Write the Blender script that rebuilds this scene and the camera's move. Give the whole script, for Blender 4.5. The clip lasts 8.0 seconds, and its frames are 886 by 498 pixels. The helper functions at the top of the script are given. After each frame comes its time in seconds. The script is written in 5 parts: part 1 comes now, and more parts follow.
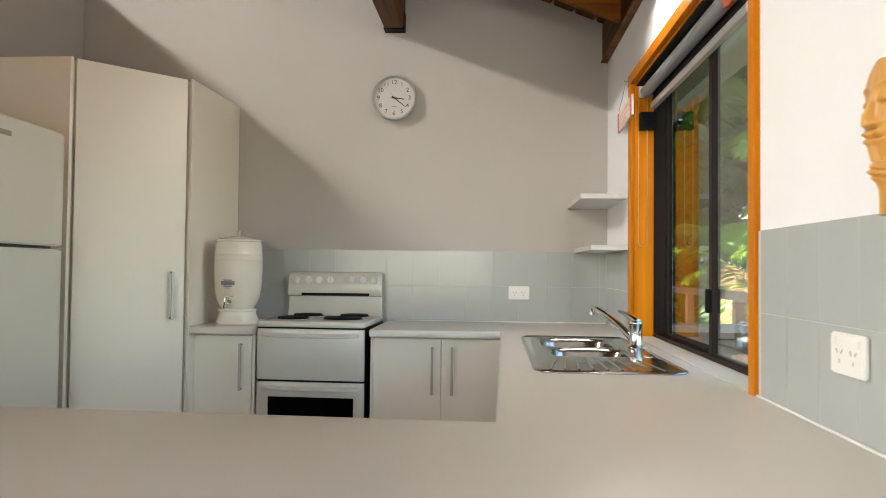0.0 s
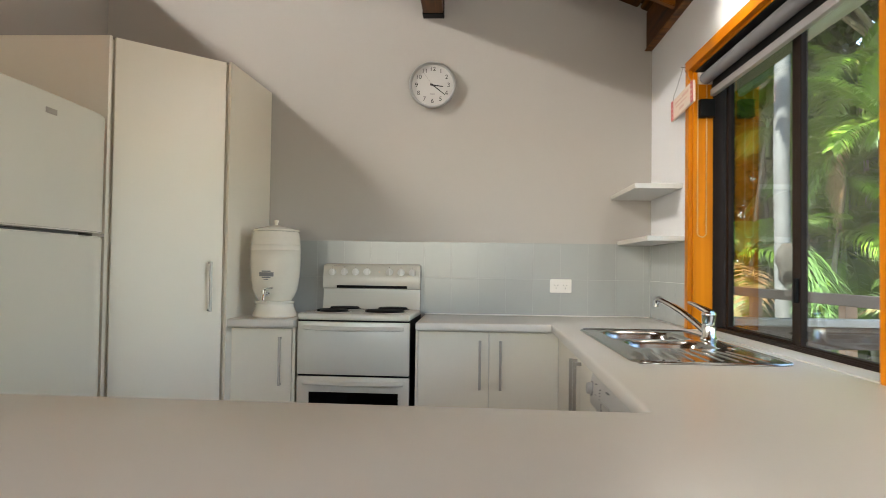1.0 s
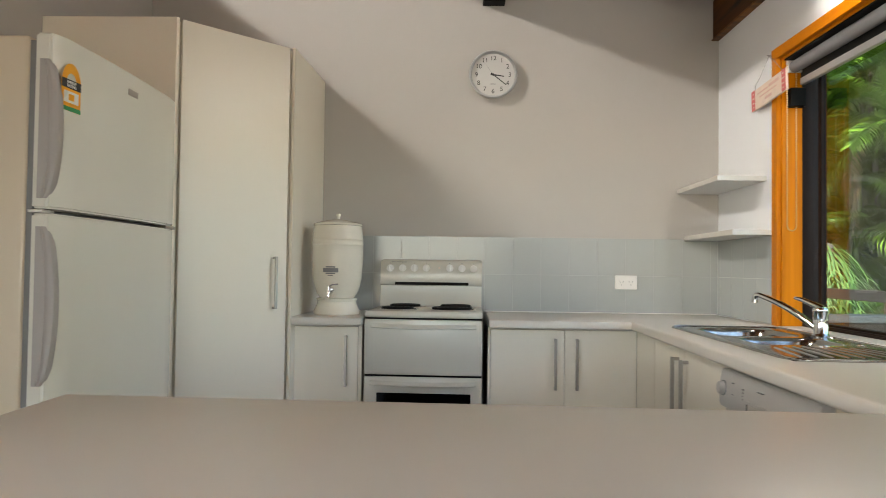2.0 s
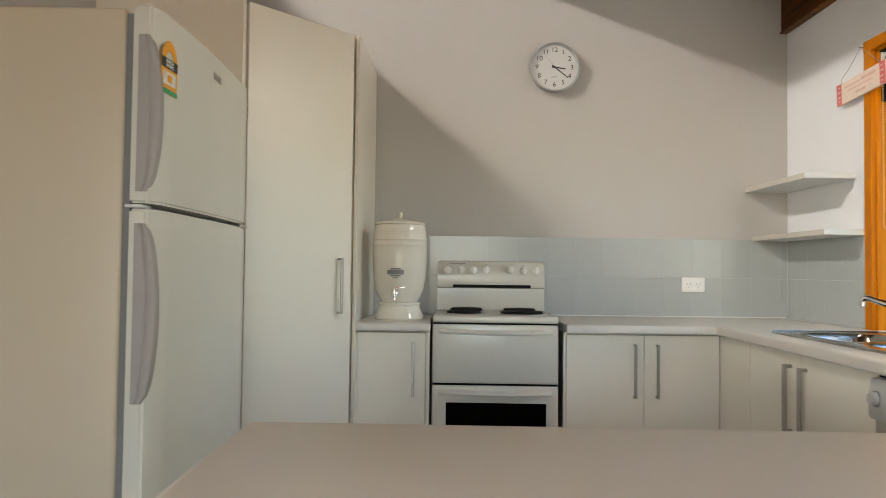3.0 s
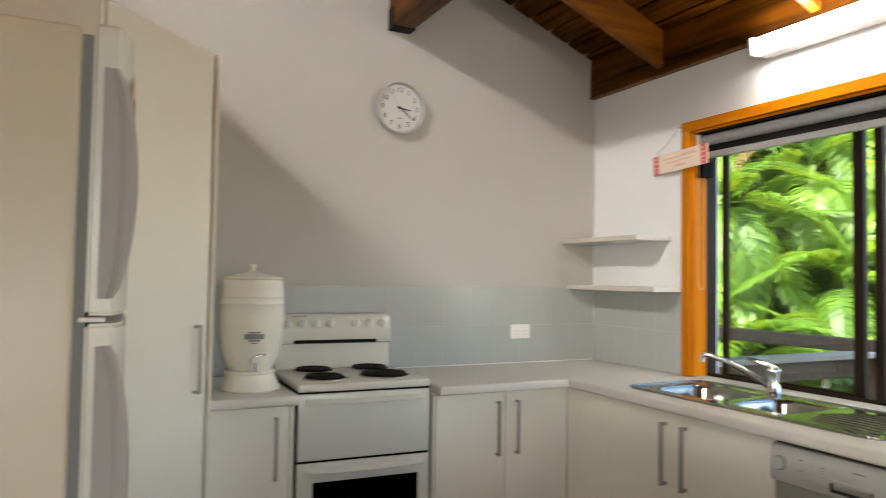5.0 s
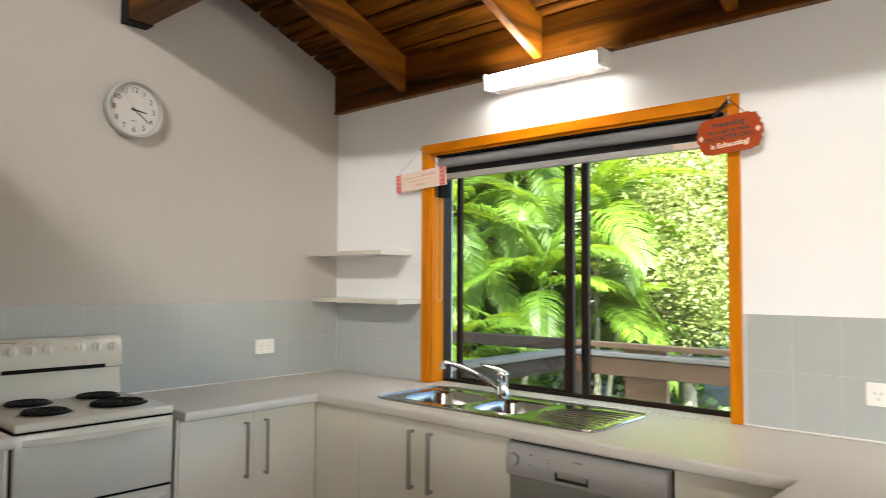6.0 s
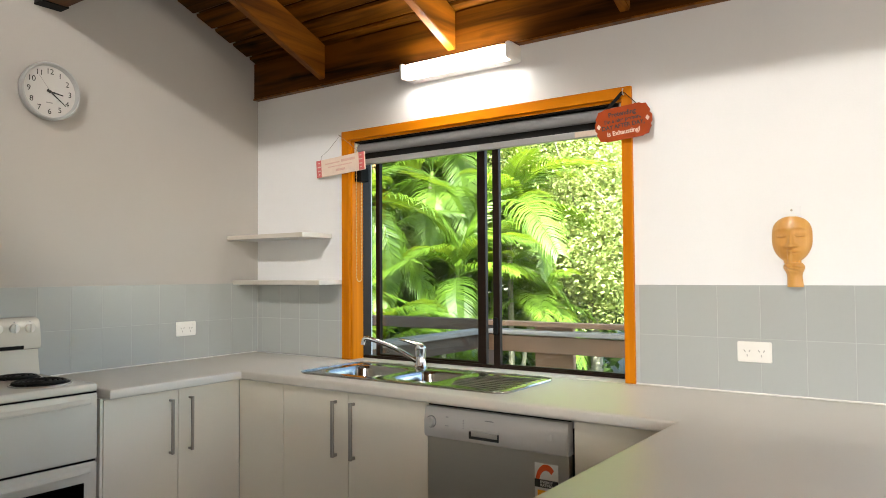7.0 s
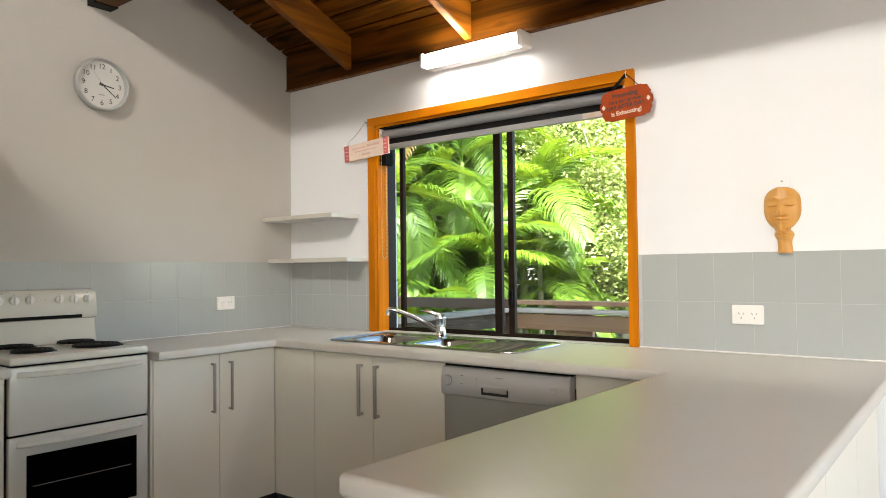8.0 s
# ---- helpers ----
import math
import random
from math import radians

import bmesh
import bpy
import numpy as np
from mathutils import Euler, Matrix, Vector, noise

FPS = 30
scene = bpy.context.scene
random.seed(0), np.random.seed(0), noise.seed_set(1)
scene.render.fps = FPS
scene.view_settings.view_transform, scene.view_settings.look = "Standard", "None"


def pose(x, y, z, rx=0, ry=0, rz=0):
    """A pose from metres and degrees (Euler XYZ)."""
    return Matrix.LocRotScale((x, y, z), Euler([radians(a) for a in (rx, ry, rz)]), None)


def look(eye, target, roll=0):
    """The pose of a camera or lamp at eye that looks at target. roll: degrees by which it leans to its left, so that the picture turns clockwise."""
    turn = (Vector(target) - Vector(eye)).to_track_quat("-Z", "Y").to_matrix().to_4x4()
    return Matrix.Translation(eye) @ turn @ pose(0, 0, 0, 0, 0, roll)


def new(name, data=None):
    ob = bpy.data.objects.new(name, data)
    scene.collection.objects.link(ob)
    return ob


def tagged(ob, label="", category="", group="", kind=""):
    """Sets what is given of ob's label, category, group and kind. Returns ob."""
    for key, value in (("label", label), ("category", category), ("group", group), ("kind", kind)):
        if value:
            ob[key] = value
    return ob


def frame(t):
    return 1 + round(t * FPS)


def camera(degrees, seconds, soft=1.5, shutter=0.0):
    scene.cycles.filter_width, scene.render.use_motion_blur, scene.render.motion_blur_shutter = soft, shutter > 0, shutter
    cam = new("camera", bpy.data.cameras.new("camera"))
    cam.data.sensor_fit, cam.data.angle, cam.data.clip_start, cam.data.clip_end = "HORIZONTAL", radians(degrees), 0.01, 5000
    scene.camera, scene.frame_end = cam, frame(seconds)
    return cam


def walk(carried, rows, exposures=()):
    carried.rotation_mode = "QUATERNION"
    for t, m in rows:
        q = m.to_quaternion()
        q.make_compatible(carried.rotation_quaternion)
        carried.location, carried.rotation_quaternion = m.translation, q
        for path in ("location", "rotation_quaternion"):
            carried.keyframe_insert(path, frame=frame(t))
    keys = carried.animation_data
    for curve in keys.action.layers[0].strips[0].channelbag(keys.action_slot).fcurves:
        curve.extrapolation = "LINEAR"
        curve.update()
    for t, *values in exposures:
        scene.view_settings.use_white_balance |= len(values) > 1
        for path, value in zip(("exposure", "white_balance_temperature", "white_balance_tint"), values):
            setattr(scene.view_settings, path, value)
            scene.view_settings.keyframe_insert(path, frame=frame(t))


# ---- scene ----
cam = camera(64.3, 8.0, soft=0.8, shutter=0.4)
PATH = [
    (0, (-0.086, -0.059, 1.193), (-0.226, 1.935, 1.249), 0.6),
    (0.5, (-0.230, -0.015, 1.163), (-0.341, 1.981, 1.221), 0.7),
    (1, (-0.392, 0.031, 1.152), (-0.488, 2.028, 1.206), 0.8),
    (1.5, (-0.596, 0.082, 1.136), (-0.669, 2.08, 1.189), 0.8),
    (3, (-1.213, 0.33, 1.12), (-1.203, 2.329, 1.181), 0.7),
    (3.5, (-1.429, 0.435, 1.143), (-1.353, 2.433, 1.204), 0.7),
    (4, (-1.639, 0.528, 1.184), (-1.422, 2.515, 1.238), 0.7),
    (4.5, (-1.815, 0.634, 1.27), (-1.311, 2.568, 1.337), 0.8),
    (5, (-1.93, 0.732, 1.34), (-1.05, 2.527, 1.42), 0.9),
    (5.2, (-1.964, 0.766, 1.366), (-0.923, 2.472, 1.45), 0.8),
    (6.3, (-2.073, 0.786, 1.401), (-0.494, 2.01, 1.487), -0.0),
    (6.5, (-2.096, 0.761, 1.394), (-0.486, 1.944, 1.473), -0.2),
    (7, (-2.185, 0.684, 1.339), (-0.543, 1.823, 1.409), -0.4),
    (7.5, (-2.265, 0.582, 1.274), (-0.637, 1.742, 1.338), -0.6),
    (8, (-2.323, 0.484, 1.241), (-0.74, 1.705, 1.297), -0.7),
]
EXPOSURE = 3.22
walk(cam, [(t, look(eye, target, roll)) for t, eye, target, roll in PATH], [(0.0, EXPOSURE), (8.0, EXPOSURE)])

# ---- world, sun and lights ----
world = bpy.data.worlds.new("world")
scene.world = world
world.use_nodes = True
wn, wl = world.node_tree.nodes, world.node_tree.links
wn.clear()
sky = wn.new("ShaderNodeTexSky")
sky.sky_type, sky.sun_disc = "NISHITA", False
SUN_DIR = Vector((-0.57, -0.50, 0.85)).normalized()      # towards the sun
sky.sun_elevation = math.asin(SUN_DIR.z)
sky.sun_rotation = math.atan2(SUN_DIR.x, SUN_DIR.y)
wbg, wout = wn.new("ShaderNodeBackground"), wn.new("ShaderNodeOutputWorld")
wbg.inputs["Strength"].default_value = 0.125
wl.new(sky.outputs[0], wbg.inputs[0])
wl.new(wbg.outputs[0], wout.inputs[0])
sun = new("sun", bpy.data.lights.new("sun", "SUN"))
sun.data.energy, sun.data.angle, sun.data.color = 5.0, radians(0.5), (1.0, 0.95, 0.86)
sun.matrix_world = look(SUN_DIR * 20, (0, 0, 0))


def window_light(name, eye, target, w, h, watts, color=(1, 1, 1)):
    """An added rectangular fill lamp of that size."""
    la = bpy.data.lights.new(name, "AREA")
    la.shape, la.size, la.size_y, la.energy, la.color = "RECTANGLE", w, h, watts, color
    ob = new(name, la)
    ob.matrix_world = look(eye, target)
    return ob


TUBE = 8.3          # glow of the fluorescent diffuser over the window
TUBE_FAR = 50.0     # glow of the one in the adjoining space
# warm fills added out of view to brighten fridge side, cabinets and back wall
window_light("south_fill", (-1.4, -3.38, 1.15), (-1.4, 0, 1.0), 2.3, 2.0, 1.95, (1.0, 0.87, 0.70))
window_light("west_fill", (-3.38, -0.5, 1.5), (0, -0.5, 1.2), 1.5, 1.1, 5.0, (1.0, 0.88, 0.75))

# ---- plan ----
WX, BY, CZ = 0.545, 3.878, 0.90          # window wall, back wall, counter height
WEST, SOUTH, OUT = -3.5, -3.5, 0.72      # closing walls, outer face of the window wall
RAKE = 0.403                             # slope of the ceiling
CEIL0 = 2.553                            # ceiling height at the window wall


def ceil_z(x):
    return CEIL0 + RAKE * (WX - x)


# ---- helpers of this scene ----
ORIGIN = {}


def thing(name, at=(0, 0, 0), label="", category="", group="", kind=""):
    ob = new(name)
    ob.location = at
    ob.empty_display_size = 0.1
    ORIGIN[ob.name] = Vector(at)
    return tagged(ob, label, category, group, kind)


def part(name, bm, mat, parent=None, label="", smooth=False):
    """Links a bmesh, given in world places, as one mesh object under a thing or a part."""
    me = bpy.data.meshes.new(name)
    off = ORIGIN.get(parent.name, Vector()) if parent else Vector()
    bmesh.ops.translate(bm, verts=bm.verts, vec=-off)
    bm.normal_update()
    bm.to_mesh(me)
    bm.free()
    if smooth:
        for p in me.polygons:
            p.use_smooth = True
        me.set_sharp_from_angle(angle=radians(38))
    if mat:
        me.materials.append(mat)
    ob = new(name, me)
    ORIGIN[ob.name] = off
    if parent:
        ob.parent = parent
    if label:
        ob["label"] = label
    return ob


def solid(name, bm, mat, label="", category="", kind="", group="", smooth=False):
    return tagged(part(name, bm, mat, None, "", smooth), label, category, group, kind)


def add_box(bm, lo, hi, bevel=0.0, seg=2):
    """Adds a box to bm, its edges rounded by bevel."""
    r = bmesh.ops.create_cube(bm, size=1.0)
    lo, hi = Vector(lo), Vector(hi)
    for v in r["verts"]:
        v.co = Vector((lo[k] + (v.co[k] + 0.5) * (hi[k] - lo[k]) for k in range(3)))
    if bevel:
        es = list({e for v in r["verts"] for e in v.link_edges})
        bmesh.ops.bevel(bm, geom=es, offset=bevel, segments=seg, profile=0.5, affect="EDGES", clamp_overlap=True)
    return bm


def box(lo, hi, bevel=0.0, seg=2):
    return add_box(bmesh.new(), lo, hi, bevel, seg)


def add_cyl(bm, a, b, r, r2=None, n=20, caps=True):
    """Adds a cylinder or cone from a to b."""
    a, b = Vector(a), Vector(b)
    m = Matrix.Translation((a + b) / 2) @ (b - a).to_track_quat("Z", "Y").to_matrix().to_4x4()
    bmesh.ops.create_cone(bm, cap_ends=caps, segments=n, radius1=r, radius2=r if r2 is None else r2, depth=(b - a).length, matrix=m)
    return bm


def cyl(a, b, r, r2=None, n=20):
    return add_cyl(bmesh.new(), a, b, r, r2, n)


def add_lathe(bm, profile, centre, n=40):
    """Turns rows of (radius, height) round the upright axis through centre."""
    rings = []
    for r, z in profile:
        if r < 1e-5:
            rings.append([bm.verts.new((centre[0], centre[1], centre[2] + z))])
        else:
            rings.append([bm.verts.new((centre[0] + r * math.cos(math.tau * k / n), centre[1] + r * math.sin(math.tau * k / n), centre[2] + z)) for k in range(n)])
    for p, q in zip(rings, rings[1:]):
        for k in range(n):
            k2 = (k + 1) % n
            if len(p) == 1 and len(q) > 1:
                bm.faces.new((p[0], q[k2], q[k]))
            elif len(q) == 1 and len(p) > 1:
                bm.faces.new((p[k], p[k2], q[0]))
            elif len(p) > 1:
                bm.faces.new((p[k], p[k2], q[k2], q[k]))
    bmesh.ops.recalc_face_normals(bm, faces=bm.faces)
    return bm


def lathe(profile, centre, n=40):
    return add_lathe(bmesh.new(), profile, centre, n)


def add_tube(bm, pts, r, n=10, r2=None):
    """Sweeps a round section along points."""
    pts = [Vector(p) for p in pts]
    rings, up = [], Vector((0, 0, 1))
    for i, p in enumerate(pts):
        d = (pts[min(i + 1, len(pts) - 1)] - pts[max(i - 1, 0)]).normalized()
        s = d.cross(up)
        if s.length < 0.05:
            s = d.cross(Vector((1, 0, 0)))
        s.normalize()
        u = s.cross(d)
        rr = r if r2 is None else r + (r2 - r) * i / (len(pts) - 1)
        rings.append([bm.verts.new(p + s * (rr * math.cos(math.tau * k / n)) + u * (rr * math.sin(math.tau * k / n))) for k in range(n)])
    for a, b in zip(rings, rings[1:]):
        for k in range(n):
            bm.faces.new((a[k], a[(k + 1) % n], b[(k + 1) % n], b[k]))
    bm.faces.new(rings[0])
    bm.faces.new(rings[-1])
    bmesh.ops.recalc_face_normals(bm, faces=bm.faces)
    return bm


def tube(pts, r, n=10, r2=None):
    return add_tube(bmesh.new(), pts, r, n, r2)


def prism(outline, z0, z1, bevel=0.0):
    """An upright prism over an outline of (x, y)."""
    bm = bmesh.new()
    lo = [bm.verts.new((x, y, z0)) for x, y in outline]
    hi = [bm.verts.new((x, y, z1)) for x, y in outline]
    n = len(outline)
    bm.faces.new(lo)
    bm.faces.new(hi)
    for k in range(n):
        bm.faces.new((lo[k], lo[(k + 1) % n], hi[(k + 1) % n], hi[k]))
    bmesh.ops.recalc_face_normals(bm, faces=bm.faces)
    if bevel:
        bmesh.ops.bevel(bm, geom=list(bm.edges), offset=bevel, segments=2, profile=0.5, affect="EDGES", clamp_overlap=True)
    return bm


def cells(xs, ys, inside, z0, z1, bevel=0.0, round_corners=(), radius=0.03):
    """A slab over those cells of a grid for which inside(x, y) holds; its rim is rounded at the top and bottom."""
    bm = bmesh.new()
    vs = {}

    def vert(i, j, z):
        if (i, j, z) not in vs:
            vs[i, j, z] = bm.verts.new((xs[i], ys[j], z))
        return vs[i, j, z]

    on = {(i, j) for i in range(len(xs) - 1) for j in range(len(ys) - 1) if inside((xs[i] + xs[i + 1]) / 2, (ys[j] + ys[j + 1]) / 2)}
    for i, j in on:
        bm.faces.new([vert(a, b, z1) for a, b in ((i, j), (i + 1, j), (i + 1, j + 1), (i, j + 1))])
        bm.faces.new([vert(a, b, z0) for a, b in ((i, j + 1), (i + 1, j + 1), (i + 1, j), (i, j))])
        for di, dj, a, b in ((0, -1, (i, j), (i + 1, j)), (1, 0, (i + 1, j), (i + 1, j + 1)), (0, 1, (i + 1, j + 1), (i, j + 1)), (-1, 0, (i, j + 1), (i, j))):
            if (i + di, j + dj) not in on:
                bm.faces.new((vert(*a, z0), vert(*b, z0), vert(*b, z1), vert(*a, z1)))
    bmesh.ops.recalc_face_normals(bm, faces=bm.faces)
    if round_corners:
        es = [e for e in bm.edges if abs(e.verts[0].co.z - e.verts[1].co.z) > 1e-6 and any((e.verts[0].co.xy - Vector(c)).length < 1e-4 for c in round_corners)]
        bmesh.ops.bevel(bm, geom=es, offset=radius, segments=5, profile=0.5, affect="EDGES")
    if bevel:
        es = [e for e in bm.edges if len(e.link_faces) == 2 and abs(e.link_faces[0].normal.z) + abs(e.link_faces[1].normal.z) > 0.9 and abs(e.link_faces[0].normal.z * e.link_faces[1].normal.z) < 0.1]
        bmesh.ops.bevel(bm, geom=es, offset=bevel, segments=3, profile=0.5, affect="EDGES", clamp_overlap=True)
    return bm


def flat_text(name, words, size, m, mat, parent, bold=0.0):
    """Raised lettering in the built-in font."""
    cu = bpy.data.curves.new(name, "FONT")
    cu.body, cu.size, cu.align_x, cu.align_y, cu.extrude, cu.offset = words, size, "CENTER", "CENTER", 0.0004, bold
    tmp = new(name + "_curve", cu)
    me = bpy.data.meshes.new_from_object(tmp.evaluated_get(bpy.context.evaluated_depsgraph_get()))
    bpy.data.objects.remove(tmp)
    bpy.data.curves.remove(cu)
    off = ORIGIN.get(parent.name, Vector())
    me.transform(Matrix.Translation(-off) @ m)
    me.materials.clear()
    me.materials.append(mat)
    ob = new(name, me)
    ob.parent = parent
    ORIGIN[ob.name] = off
    return ob


# ---- materials ----
def shader(name):
    m = bpy.data.materials.new(name)
    m.use_nodes = True
    nt = m.node_tree
    return m, nt, nt.nodes["Principled BSDF"], nt.nodes["Material Output"]


def surface(name, color, rough=0.5, metal=0.0, vary=0.06, scale=6.0, fine=180.0, bump=0.0, spec=0.5, coat=0.0, stretch=(1, 1, 1), each=0.0, rvary=0.08, bump_scale=None, dist=0.002):
    """A real surface: colour with broad stains and fine grain, uneven gloss and a fine relief."""
    m, nt, p, out = shader(name)
    n, l = nt.nodes, nt.links
    co = n.new("ShaderNodeTexCoord")
    mp = n.new("ShaderNodeMapping")
    mp.inputs["Scale"].default_value = stretch
    l.new(co.outputs["Object"], mp.inputs[0])
    big, small = n.new("ShaderNodeTexNoise"), n.new("ShaderNodeTexNoise")
    big.inputs["Scale"].default_value, big.inputs["Detail"].default_value = scale, 5
    small.inputs["Scale"].default_value, small.inputs["Detail"].default_value = fine, 3
    l.new(mp.outputs[0], big.inputs["Vector"])
    l.new(mp.outputs[0], small.inputs["Vector"])
    add = n.new("ShaderNodeMath")
    add.operation = "MULTIPLY_ADD"
    l.new(small.outputs[0], add.inputs[0])
    add.inputs[1].default_value = 0.45
    l.new(big.outputs[0], add.inputs[2])
    ramp = n.new("ShaderNodeMapRange")
    ramp.inputs["From Min"].default_value, ramp.inputs["From Max"].default_value = 0.40, 1.05
    ramp.inputs["To Min"].default_value, ramp.inputs["To Max"].default_value = 1 - vary, 1 + vary
    l.new(add.outputs[0], ramp.inputs[0])
    value = ramp.outputs[0]
    if each:
        info = n.new("ShaderNodeObjectInfo")
        mr = n.new("ShaderNodeMapRange")
        mr.inputs["To Min"].default_value, mr.inputs["To Max"].default_value = 1 - each, 1 + each
        l.new(info.outputs["Random"], mr.inputs[0])
        mu = n.new("ShaderNodeMath")
        mu.operation = "MULTIPLY"
        l.new(value, mu.inputs[0])
        l.new(mr.outputs[0], mu.inputs[1])
        value = mu.outputs[0]
    vm = n.new("ShaderNodeVectorMath")
    vm.operation = "SCALE"
    vm.inputs[0].default_value = color
    l.new(value, vm.inputs["Scale"])
    l.new(vm.outputs[0], p.inputs["Base Color"])
    rr = n.new("ShaderNodeMapRange")
    rr.inputs["To Min"].default_value, rr.inputs["To Max"].default_value = max(0.02, rough - rvary), min(1, rough + rvary)
    l.new(big.outputs[0], rr.inputs[0])
    l.new(rr.outputs[0], p.inputs["Roughness"])
    p.inputs["Metallic"].default_value = metal
    p.inputs["Specular IOR Level"].default_value = spec
    p.inputs["Coat Weight"].default_value = coat
    if bump:
        b = n.new("ShaderNodeBump")
        b.inputs["Strength"].default_value, b.inputs["Distance"].default_value = bump, dist
        src = small
        if bump_scale:
            src = n.new("ShaderNodeTexNoise")
            src.inputs["Scale"].default_value, src.inputs["Detail"].default_value = bump_scale, 4
            l.new(mp.outputs[0], src.inputs["Vector"])
        l.new(src.outputs[0], b.inputs["Height"])
        l.new(b.outputs[0], p.inputs["Normal"])
    return m


def timber(name, dark, light, rough=0.4, along="Y", scale=1.0, coat=0.0, knots=True, spec=0.5):
    """Pine with grain along one axis, knots and uneven stain."""
    m, nt, p, out = shader(name)
    n, l = nt.nodes, nt.links
    co = n.new("ShaderNodeTexCoord")
    mp = n.new("ShaderNodeMapping")
    s = [14.0 * scale, 14.0 * scale, 14.0 * scale]
    s["XYZ".index(along)] = 0.9 * scale
    mp.inputs["Scale"].default_value = s
    l.new(co.outputs["Object"], mp.inputs[0])
    geo = n.new("ShaderNodeNewGeometry")
    off = n.new("ShaderNodeVectorMath")
    off.operation = "ADD"
    l.new(mp.outputs[0], off.inputs[0])
    big = n.new("ShaderNodeMath")
    big.operation = "MULTIPLY"
    big.inputs[1].default_value = 37.0
    l.new(geo.outputs["Random Per Island"], big.inputs[0])
    cb = n.new("ShaderNodeCombineXYZ")
    for k in range(3):
        l.new(big.outputs[0], cb.inputs[k])
    l.new(cb.outputs[0], off.inputs[1])
    grain = n.new("ShaderNodeTexNoise")
    grain.inputs["Scale"].default_value, grain.inputs["Detail"].default_value, grain.inputs["Distortion"].default_value = 1.6, 8, 0.7
    l.new(off.outputs[0], grain.inputs["Vector"])
    ramp = n.new("ShaderNodeValToRGB")
    ramp.color_ramp.elements[0].position, ramp.color_ramp.elements[0].color = 0.30, (*dark, 1)
    ramp.color_ramp.elements[1].position, ramp.color_ramp.elements[1].color = 0.66, (*light, 1)
    l.new(grain.outputs[0], ramp.inputs[0])
    col = ramp.outputs[0]
    vary = n.new("ShaderNodeMapRange")
    vary.inputs["To Min"].default_value, vary.inputs["To Max"].default_value = 0.72, 1.15
    l.new(geo.outputs["Random Per Island"], vary.inputs[0])
    sc = n.new("ShaderNodeVectorMath")
    sc.operation = "SCALE"
    l.new(col, sc.inputs[0])
    l.new(vary.outputs[0], sc.inputs["Scale"])
    col = sc.outputs[0]
    if knots:
        mk = n.new("ShaderNodeMapping")
        ks = [7.0, 7.0, 7.0]
        ks["XYZ".index(along)] = 3.2
        mk.inputs["Scale"].default_value = ks
        l.new(co.outputs["Object"], mk.inputs[0])
        vo = n.new("ShaderNodeTexVoronoi")
        vo.inputs["Scale"].default_value = 1.0
        l.new(mk.outputs[0], vo.inputs["Vector"])
        kr = n.new("ShaderNodeMapRange")
        kr.inputs["From Min"].default_value, kr.inputs["From Max"].default_value = 0.10, 0.24
        kr.inputs["To Min"].default_value, kr.inputs["To Max"].default_value = 0.25, 1.0
        l.new(vo.outputs["Distance"], kr.inputs[0])
        sk = n.new("ShaderNodeVectorMath")
        sk.operation = "SCALE"
        l.new(col, sk.inputs[0])
        l.new(kr.outputs[0], sk.inputs["Scale"])
        col = sk.outputs[0]
    l.new(col, p.inputs["Base Color"])
    p.inputs["Roughness"].default_value = rough
    p.inputs["Specular IOR Level"].default_value = spec
    p.inputs["Coat Weight"].default_value = coat
    p.inputs["Coat Roughness"].default_value = 0.2
    b = n.new("ShaderNodeBump")
    b.inputs["Strength"].default_value, b.inputs["Distance"].default_value = 0.25, 0.002
    l.new(grain.outputs[0], b.inputs["Height"])
    l.new(b.outputs[0], p.inputs["Normal"])
    return m


def glow(name, color, strength):
    m, nt, p, out = shader(name)
    e = nt.nodes.new("ShaderNodeEmission")
    e.inputs[0].default_value, e.inputs[1].default_value = (*color, 1), strength
    nt.links.new(e.outputs[0], out.inputs[0])
    nt.nodes.remove(p)
    return m


def pane_glass(name, tint=(0.93, 0.96, 0.94), gloss=1.0):
    """Thin window glass: clear, with the mirror gloss that grows towards grazing views."""
    m, nt, p, out = shader(name)
    n, l = nt.nodes, nt.links
    n.remove(p)
    tr, gl, mix, fr = n.new("ShaderNodeBsdfTransparent"), n.new("ShaderNodeBsdfGlossy"), n.new("ShaderNodeMixShader"), n.new("ShaderNodeLayerWeight")
    tr.inputs[0].default_value = (*tint, 1)
    gl.inputs["Roughness"].default_value = 0.01
    pw, mu = n.new("ShaderNodeMath"), n.new("ShaderNodeMath")
    pw.operation, mu.operation = "POWER", "MULTIPLY_ADD"
    pw.inputs[1].default_value = 3.4
    mu.inputs[1].default_value, mu.inputs[2].default_value = 0.8 * gloss, 0.035
    mu.use_clamp = True
    fr.inputs["Blend"].default_value = 0.5
    l.new(fr.outputs["Facing"], pw.inputs[0])
    l.new(pw.outputs[0], mu.inputs[0])
    l.new(mu.outputs[0], mix.inputs[0])
    l.new(tr.outputs[0], mix.inputs[1])
    l.new(gl.outputs[0], mix.inputs[2])
    l.new(mix.outputs[0], out.inputs[0])
    return m


